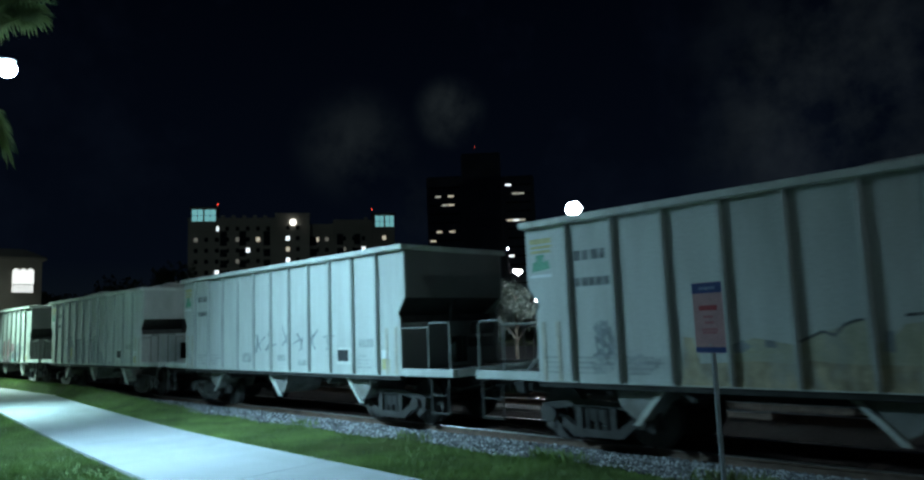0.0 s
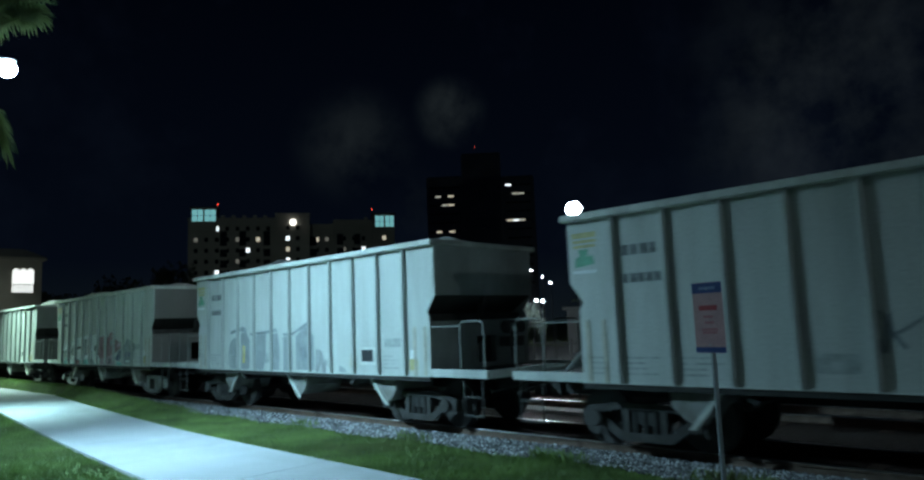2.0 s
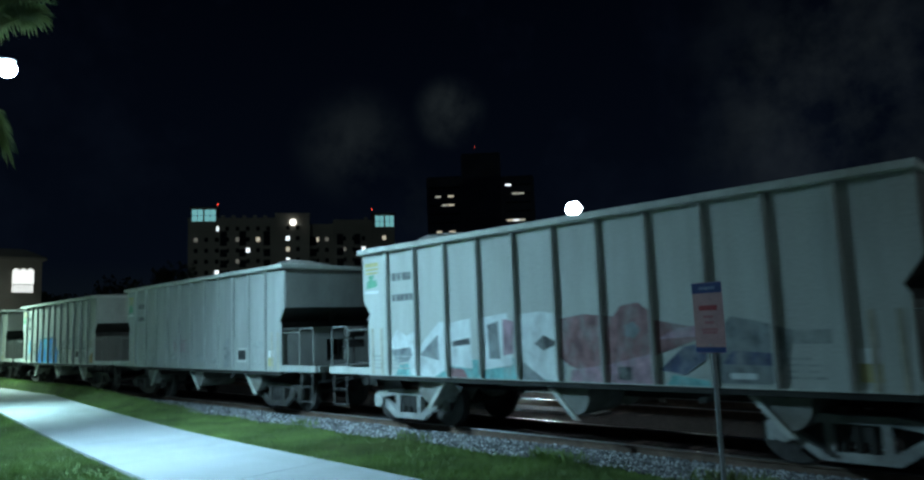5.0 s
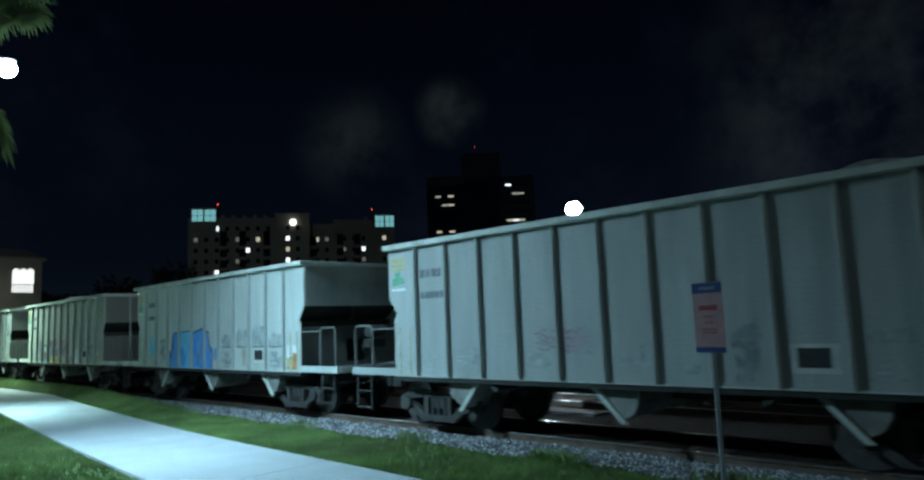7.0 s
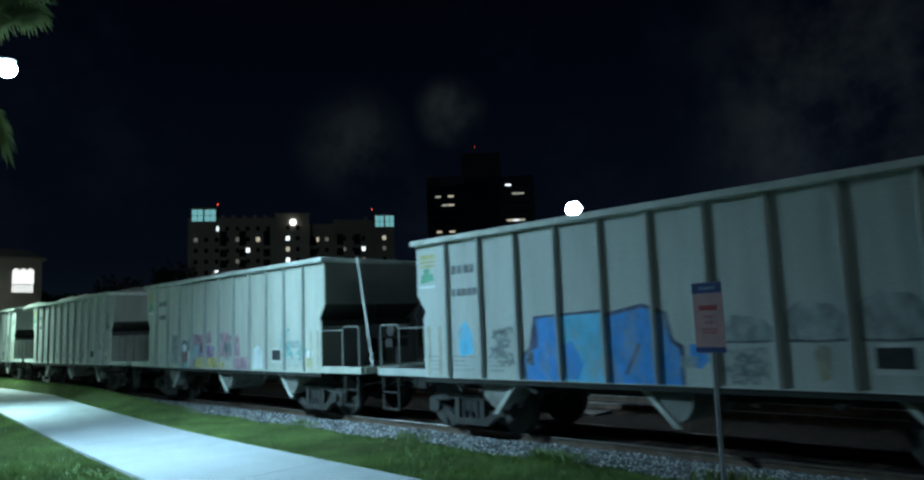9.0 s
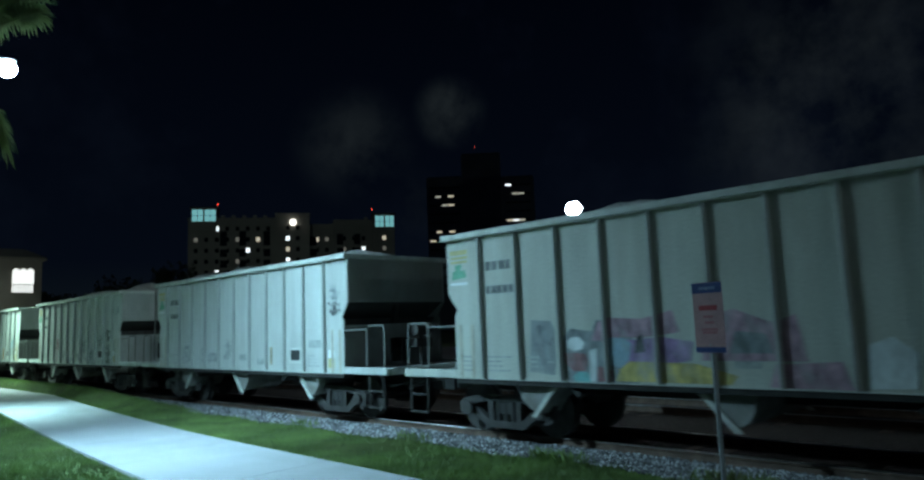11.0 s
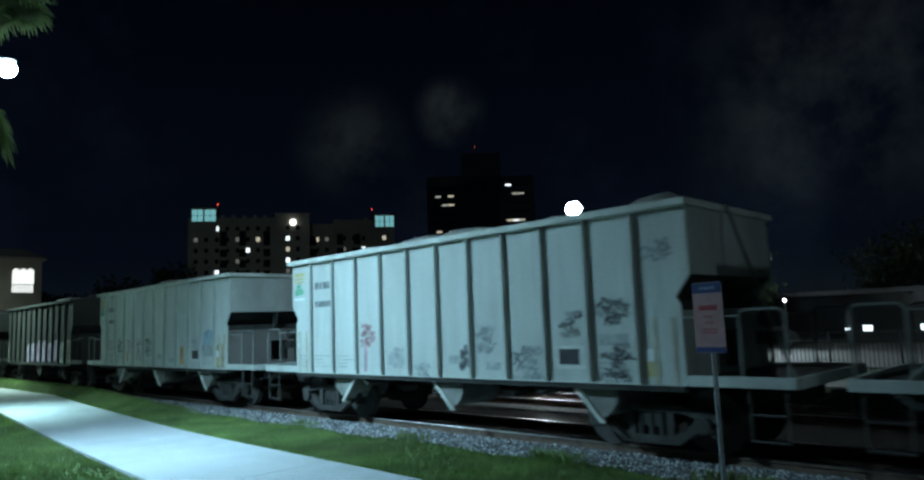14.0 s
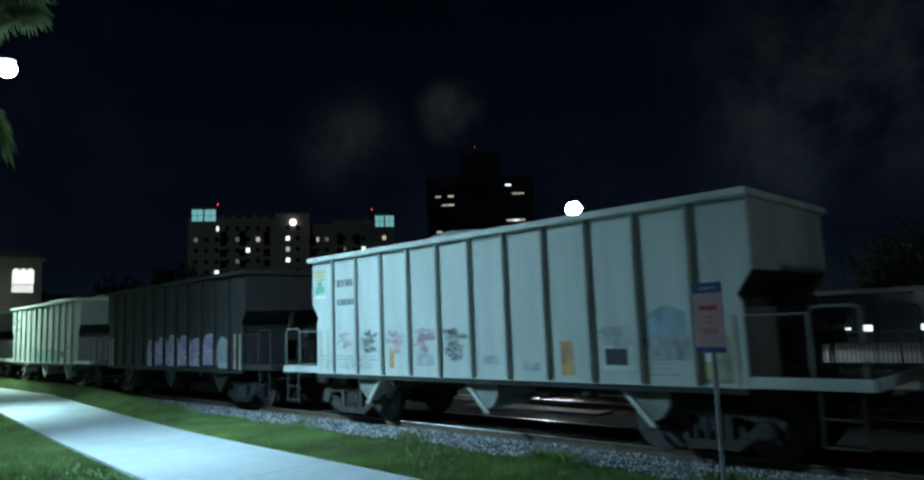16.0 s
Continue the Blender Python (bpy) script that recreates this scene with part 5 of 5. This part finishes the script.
def frame_mesh(w, h):
    bm = B()
    box(bm, -w / 2 - 0.15, w / 2 + 0.15, -0.14, 0.06, -0.2, 0.0)
    box(bm, -w / 2 - 0.12, -w / 2, -0.08, 0.06, 0.0, h)
    box(bm, w / 2, w / 2 + 0.12, -0.08, 0.06, 0.0, h)
    box(bm, -w / 2 - 0.12, w / 2 + 0.12, -0.08, 0.06, h, h + 0.12)
    return finish(bm, "window_frame", APTWALL)


FRAME_MESH = {(1.0, 1.2): frame_mesh(1.0, 1.2), (2.5, 0.8): frame_mesh(2.5, 0.8)}


def beacon(parent, x, y, z):
    part("beacon_mast", tube(B(), [(x, y, z - 2.5), (x, y, z)], 0.08, 6), POLE, parent)
    bm = B()
    bmesh.ops.create_uvsphere(bm, u_segments=8, v_segments=6, radius=0.19, matrix=Matrix.Translation((x, y, z + 0.2)))
    part("beacon", bm, RED_LIT, parent, "red aircraft warning light")


def apartment_building():
    apt = thing("apartment_building", "cream apartment block with cyan-lit corner towers", "building", pose(-183, 81, 0, 0, 0, 57.7))
    blocks = ((0.0, 23.0, 0.0, 33.2), (23.0, 32.2, -1.5, 34.3), (32.2, 39.0, 1.5, 31.6), (39.0, 50.0, 0.0, 32.6), (50.0, 56.0, -1.0, 30.2))
    lits = {
        0: ((7.8, 29.5, COOL_LIT), (16.0, 25.8, COOL_LIT), (13.8, 28.6, DIM_LIT), (17.0, 28.0, WARM_LIT), (7.8, 20.0, COOL_LIT), (12.0, 22.0, DIM_LIT), (3.0, 27.5, DIM_LIT), (20.3, 28.4, DIM_LIT)),
        1: ((24.3, 28.6, WARM_LIT), (24.3, 26.2, WARM_LIT), (27.6, 28.8, COOL_LIT), (27.6, 26.4, WARM_LIT), (24.3, 22.0, COOL_LIT), (30.5, 29.2, DIM_LIT), (27.6, 20.0, DIM_LIT)),
        2: ((35.4, 27.3, WARM_LIT), (37.6, 27.3, DIM_LIT)),
        3: ((42.0, 24.9, DIM_LIT), (46.8, 25.2, COOL_LIT), (48.5, 21.0, DIM_LIT)),
        4: ((54.0, 27.0, WARM_LIT), (54.0, 24.0, DIM_LIT)),
    }
    for i, (a, b, y, top) in enumerate(blocks):
        wall = part("wall", box(B(), a + 0.01, b - 0.01, y, 18.0, -0.1, top), APTWALL, apt)
        part("roof", box(B(), a - 0.2, b + 0.2, y - 0.3, 18.2, top, top + 0.5), APTWALL, apt, "flat roof with a parapet")
        windowed(wall, a + 0.6, b - 0.6, y, 2.5, top - 0.6, lits[i], seed=30 + i, dim=0.03)
        if i in (0, 3):
            for k in range(5):
                x = a + 8.5 + k * 2.8
                if x < b - 0.5:
                    part("merlon", box(B(), x, x + 1.0, y - 0.2, y + 0.3, top + 0.5, top + 1.2), APTWALL, apt)
    # stacked loggias: shade of the recesses as dark panels, a slab at each floor
    for x, y, top in ((9.2, 0.0, 30.0), (14.2, 0.0, 30.0), (20.6, 0.0, 30.0), (33.2, 1.5, 28.5), (40.6, 0.0, 29.0), (45.4, 0.0, 29.0)):
        bay = part("loggia", box(B(), x - 0.9, x + 0.9, y - 0.24, y - 0.16, 4.0, top), PANE_DARK, apt, "dark panel for a shaded balcony recess")
        for k in range(int((top - 4.0) / 3.0)):
            part("balcony_slab", box(B(), x - 1.0, x + 1.0, y - 0.7, y - 0.245, 4.0 + 3.0 * k, 4.9 + 3.0 * k), APTWALL, bay)
    for a, b, y, z0, z1 in ((0.8, 7.4, -0.8, 30.0, 36.3), (50.2, 56.0, -1.6, 29.0, 34.4)):
        tw = part("tower", box(B(), a, b, y, y + 6.4, z0, z1), APTWALL, apt, "square corner tower")
        part("tower_roof", box(B(), a - 0.3, b + 0.3, y - 0.3, y + 6.7, z1, z1 + 0.35), ROOF, tw)
        w = (b - a) / 2
        for k in range(2):
            lo, hi = a + 0.35 + k * (w * 0.98), a + k * w + w - 0.2
            win = part("lantern_window", box(B(), lo, hi, y - 0.06, y + 0.02, z1 - 3.6, z1 - 0.4), CYAN_LIT, tw, "cyan-lit lantern window")
            part("mullion", box(B(), (lo + hi) / 2 - 0.06, (lo + hi) / 2 + 0.06, y - 0.12, y - 0.062, z1 - 3.6, z1 - 0.4), POLE, win)
            part("transom", box(B(), lo, hi, y - 0.12, y - 0.062, z1 - 2.1, z1 - 1.98), POLE, win)
    beacon(apt, 7.6, 0.5, 37.3)
    beacon(apt, 49.8, 0.5, 36.0)
    bm = B()
    bmesh.ops.create_uvsphere(bm, u_segments=12, v_segments=8, radius=0.85, matrix=Matrix.Translation((27.7, -1.75, 32.2)))
    part("gable_lamp", bm, GABLE_LIT, apt, "bright round light on the gable")


GABLE_LIT = glow("gable_lamp_glass", (1.0, 0.97, 0.88), 3.0)


def office_tower():
    tw = thing("office_tower", "dark glass office tower with a few lit floors", "building", pose(-220, 203.7, 0, 0, 0, 42.9))
    lits = {
        0: ((6.0, 60.0, STRIP_LIT), (9.5, 60.2, WARM_LIT), (7.0, 55.8, STRIP_LIT), (10.0, 55.8, WARM_LIT), (6.0, 42.5, WARM_LIT), (3.5, 40.5, WARM_LIT), (9.5, 42.0, WARM_LIT)),
        1: (),
        2: ((34.6, 64.0, COOL_LIT), (38.5, 60.5, STRIP_LIT), (42.0, 60.5, STRIP_LIT), (34.4, 46.5, WARM_LIT), (37.6, 46.5, COOL_LIT), (41.0, 46.0, STRIP_LIT), (34.4, 32.0, COOL_LIT)),
    }
    for i, (a, b, y, top) in enumerate(((0.0, 15.5, 0.0, 66.3), (15.5, 32.8, 2.0, 76.7), (32.8, 47.0, 0.0, 65.3))):
        wall = part("wall", box(B(), a + 0.01, b - 0.01, y, 30.0, -0.1, top), TOWERWALL, tw)
        part("roof", box(B(), a + 0.3, b - 0.3, y + 0.3, 29.7, top, top + 0.6), ROOF, tw)
        if lits[i]:
            windowed(wall, a + 0.5, b - 0.5, y, 18.0, top - 0.5, lits[i], dx=2.75, dz=3.9, w=2.5, h=0.8, seed=60 + i, dim=0.0)
    beacon(tw, 22.0, 6.0, 81.0)


STRIP_LIT = glow("half_lit_office_window", (0.95, 0.95, 0.82), 0.35)


def arched_house():
    """Corner tower of a stucco building with a lit triple-arched loggia."""
    h = thing("stucco_building", "cream stucco building with a bright arched window", "building", pose(-88.0, 18.3, 0, 0, 0, 0))
    wall = part("wall", box(B(), -8.0, 0.0, -6.0, 4.05, -0.1, 11.1), STUCCO, h)
    part("cornice", box(B(), -8.3, 0.35, -6.3, 4.4, 11.1, 11.45), STUCCO, wall)
    part("roof", prism_yz(B(), [(-6.4, 11.45), (4.5, 11.45), (2.2, 12.3), (-4.0, 12.3)], -8.2, 0.3), ROOF, h)
    for y0 in (1.2, -3.2):
        pts = [(0.0, 7.55)]
        for k in range(3):
            for j in range(7):
                a = math.pi * (1 - j / 6)
                pts.append((0.34 + 0.68 * k + 0.34 * math.cos(a), 9.85 + 0.34 * math.sin(a)))
        pts.append((2.04, 7.55))
        win = part("arched_window", prism_yz(B(), [(y0 + p, z) for p, z in pts], 0.02, 0.06), ARCH_LIT, h, "brightly lit triple-arched opening")
        part("window_sill", box(B(), 0.0, 0.3, y0 - 0.15, y0 + 2.2, 7.4, 7.55), STUCCO, win)
        for k in range(9):
            part("baluster", box(B(), 0.15, 0.2, y0 + 0.05 + k * 0.24, y0 + 0.10 + k * 0.24, 7.55, 8.4), POLE, win)
        part("balustrade_rail", box(B(), 0.13, 0.23, y0, y0 + 2.05, 8.4, 8.47), POLE, win)
    low = part("lower_wing", box(B(), -14.0, 3.0, 4.06, 16.0, -0.1, 5.4), STUCCO, h)
    part("wing_roof", box(B(), -14.2, 3.3, 3.9, 16.3, 5.4, 5.75), ROOF, low)
    for y0 in (-4.4, -1.2):
        part("door_light", box(B(), 0.02, 0.06, y0, y0 + 0.9, 5.2, 6.0), ARCH_LIT, h)


def shop_row():
    shop = thing("shop_building", "low shop building with bright windows", "building", pose(-14.0, 52.0, 0))
    wall = part("wall", box(B(), -14, 14, 0, 9, -0.1, 3.2), PANE_DARK, shop)
    part("roof", box(B(), -14.3, 14.3, -0.6, 9.2, 3.2, 3.5), POLE, shop)
    rng = random.Random(4)
    for i in range(24):
        x = -13 + i * 1.1
        lit = rng.random() < 0.4
        win = part("window", box(B(), x, x + rng.uniform(0.15, 0.8), -0.06, 0.02, 0.75 + rng.uniform(-0.1, 0.1), 0.98 + rng.uniform(-0.05, 0.25)), SHOP_LIT if lit else PANE_DARK, wall)
        part("window_frame", box(B(), x - 0.08, x + 0.85, -0.1, -0.062, 0.62, 0.72), POLE, win)


SHOP_LIT = glow("shop_window_light", (0.78, 0.95, 1.0), 1.8)
SHRUB_LAMP = glow("small_lamp_glass", (0.9, 0.97, 1.0), 14.0)


def lit_kiosk():
    """A small service building with one bright window and a bright door, seen between the cars."""
    k = thing("kiosk", "small pale service building with a bright window", "building", pose(-26.4, 40.6, 0, 0, 0, 32))
    wall = part("wall", box(B(), -2.6, 2.6, 0, 4, -0.1, 2.9), ROOF, k)
    part("roof", box(B(), -2.9, 2.9, -0.4, 4.3, 2.9, 3.1), ROOF, k)
    win = part("window", box(B(), -0.35, 0.35, -0.05, 0.02, 0.9, 2.1), KIOSK_LIT, wall, "bright window")
    part("window_bar", box(B(), -0.4, 0.4, -0.08, -0.052, 1.45, 1.53), POLE, win)
    part("door", box(B(), 1.1, 1.9, -0.05, 0.02, 0.0, 2.0), POLE, wall)
    part("wall_light", box(B(), 1.3, 1.7, -0.14, -0.02, 2.2, 2.35), KIOSK_LIT, k, "small bright wall light")


KIOSK_LIT = glow("kiosk_window_light", (0.85, 0.96, 1.0), 0.35)


YARD_LED = glow("yard_lamp_glass", (0.80, 0.94, 1.0), 260.0)


LOT_LED = glow("lot_lamp_glass", (0.80, 0.94, 1.0), 150.0)


def back_lot():
    bm = box(B(), -60, 40, 29.0, 50.0, -0.06, 0.0)
    lump("parking_lot", bm, ASPHALT, "pale worn parking lot beyond the fence", "parking lot", "structure")
    # added pale slab, standing in for a bright patch of ground
    lump("concrete_pad", box(B(), -13.4, -9.2, 13.5, 14.15, -0.02, 0.07), CONCRETE, "pale slab added between the two tracks", "concrete pad", "structure", 0.01)
    bm = box(B(), -70, 40, 21.6, 23.8, -0.06, 0.03)
    lump("pavement", bm, CONCRETE, "pale concrete pavement beyond the tracks", "pavement", "structure")


safety_sign()
path_lamp(PATH_LAMP, 2.6, PATH_LED)
# unseen post of the added path light
path_lamp(PATH_FILL_LAMP, 3.2)
path_lamp(PATH_LAMP_LAST, 3.2)
# post out of view, carrying the added light for the car ends
path_lamp(END_FILL_LAMP, 3.2)
palm_tree()
flood_lamp(YARD_LAMP, 0.45, POLE, led=YARD_LED)
flood_lamp(LOT_LAMP, 0.42, POLE_PALE, label="white parking-lot pole with twin lamps", led=LOT_LED)
flood_lamp((-15.8, 36.7, 3.37), 0.16, POLE, label="small low lamp post by the lot", led=SHRUB_LAMP)
flood_lamp((-15.25, 36.95, 3.4), 0.16, POLE, label="small low lamp post by the lot", led=SHRUB_LAMP)
flood_lamp((-13.5, 37.6, 2.8), 0.12, POLE, label="small low lamp post by the lot", led=SHRUB_LAMP)
flood_lamp((-112.0, 42.0, 8.9), 0.6, POLE, label="far street lamp before the apartments", led=FAR_LED)
flood_lamp((-51.2, 61.4, 7.9), 0.5, POLE, label="far street lamp behind the tree", led=FAR_LED)
for x, z, r in ((-48.2, 7.84, 0.17), (-46.7, 7.01, 0.15), (-45.6, 6.29, 0.15), (-47.7, 4.49, 0.24), (-46.8, 4.39, 0.24), (-41.8, 5.13, 0.14), (-51.4, 10.6, 0.17), (-50.6, 7.95, 0.26), (-49.7, 7.85, 0.26)):
    flood_lamp((x, 60.0, z), r, POLE, label="far small lamp post across the lot", led=FAR_LED)
leafy_tree((-20.1, 23.78, 0), 3.8, 1.0, LEAF, 3, 4600, 0.05, 0.45)
leafy_tree((-16.19, 26.43, 0), 5.2, 1.9, LEAF, 5, 6600, 0.05, 0.42)
leafy_tree((-14.8, 30.61, 0), 5.6, 1.3, LEAF, 8, 4000, 0.06, 0.25)
for i, (x, y, h, r) in enumerate(((-12.0, 64.0, 8.0, 3.6), (-14.6, 63.0, 7.5, 3.4), (-6.0, 66.0, 9.0, 3.8), (-19.5, 46.0, 6.0, 2.6), (-27.0, 44.0, 6.0, 2.8))):
    leafy_tree((x, y, 0), h, r, DARKLEAF, 70 + i, 2600, 0.2, 0.3, "dark broadleaf tree by the parking lot")
for i in range(9):
    leafy_tree((-98.0 + 3 * (i % 3), 27.0 + 6.0 * i, 0), 7.5 + (i * 37 % 5) * 0.7, 3.6, DARKLEAF, 90 + i, 1500, 0.35, 0.1, "dark distant tree in a row")
iron_fence()
back_lot()
parked_car((-17.4, 44.0, 0), 70, CARGREY, "grey parked car behind the iron fence")
shop_row()
lit_kiosk()
arched_house()
apartment_building()
office_tower()
ballast_stones()
grass()


# ---------------------------------------------------------------- what moves


def motions():
    """The train rolls at an even speed; every wheelset turns with it."""
    spin = SPEED / 0.457
    steps = [i / 15 for i in range(241)]
    halves = [i / 2 for i in range(33)]
    turns = [(t, spin * t) for t in steps]
    for n, car, load in TRAIN:
        x0 = PITCH_OF_CARS * n - 43.28
        for ob in (car, load):
            walk(ob, [(t, pose(x0 + SPEED * t, TRACK_Y, RAIL_TOP)) for t in halves])
        sets = [o for o in car.children if o.name.startswith("wheelset")]
        for o in sets:
            x = o.location.x
            walk(o, [(t, Matrix.Translation((x, 0, 0.457)) @ Matrix.Rotation(a, 4, "Y")) for t, a in turns])


motions()
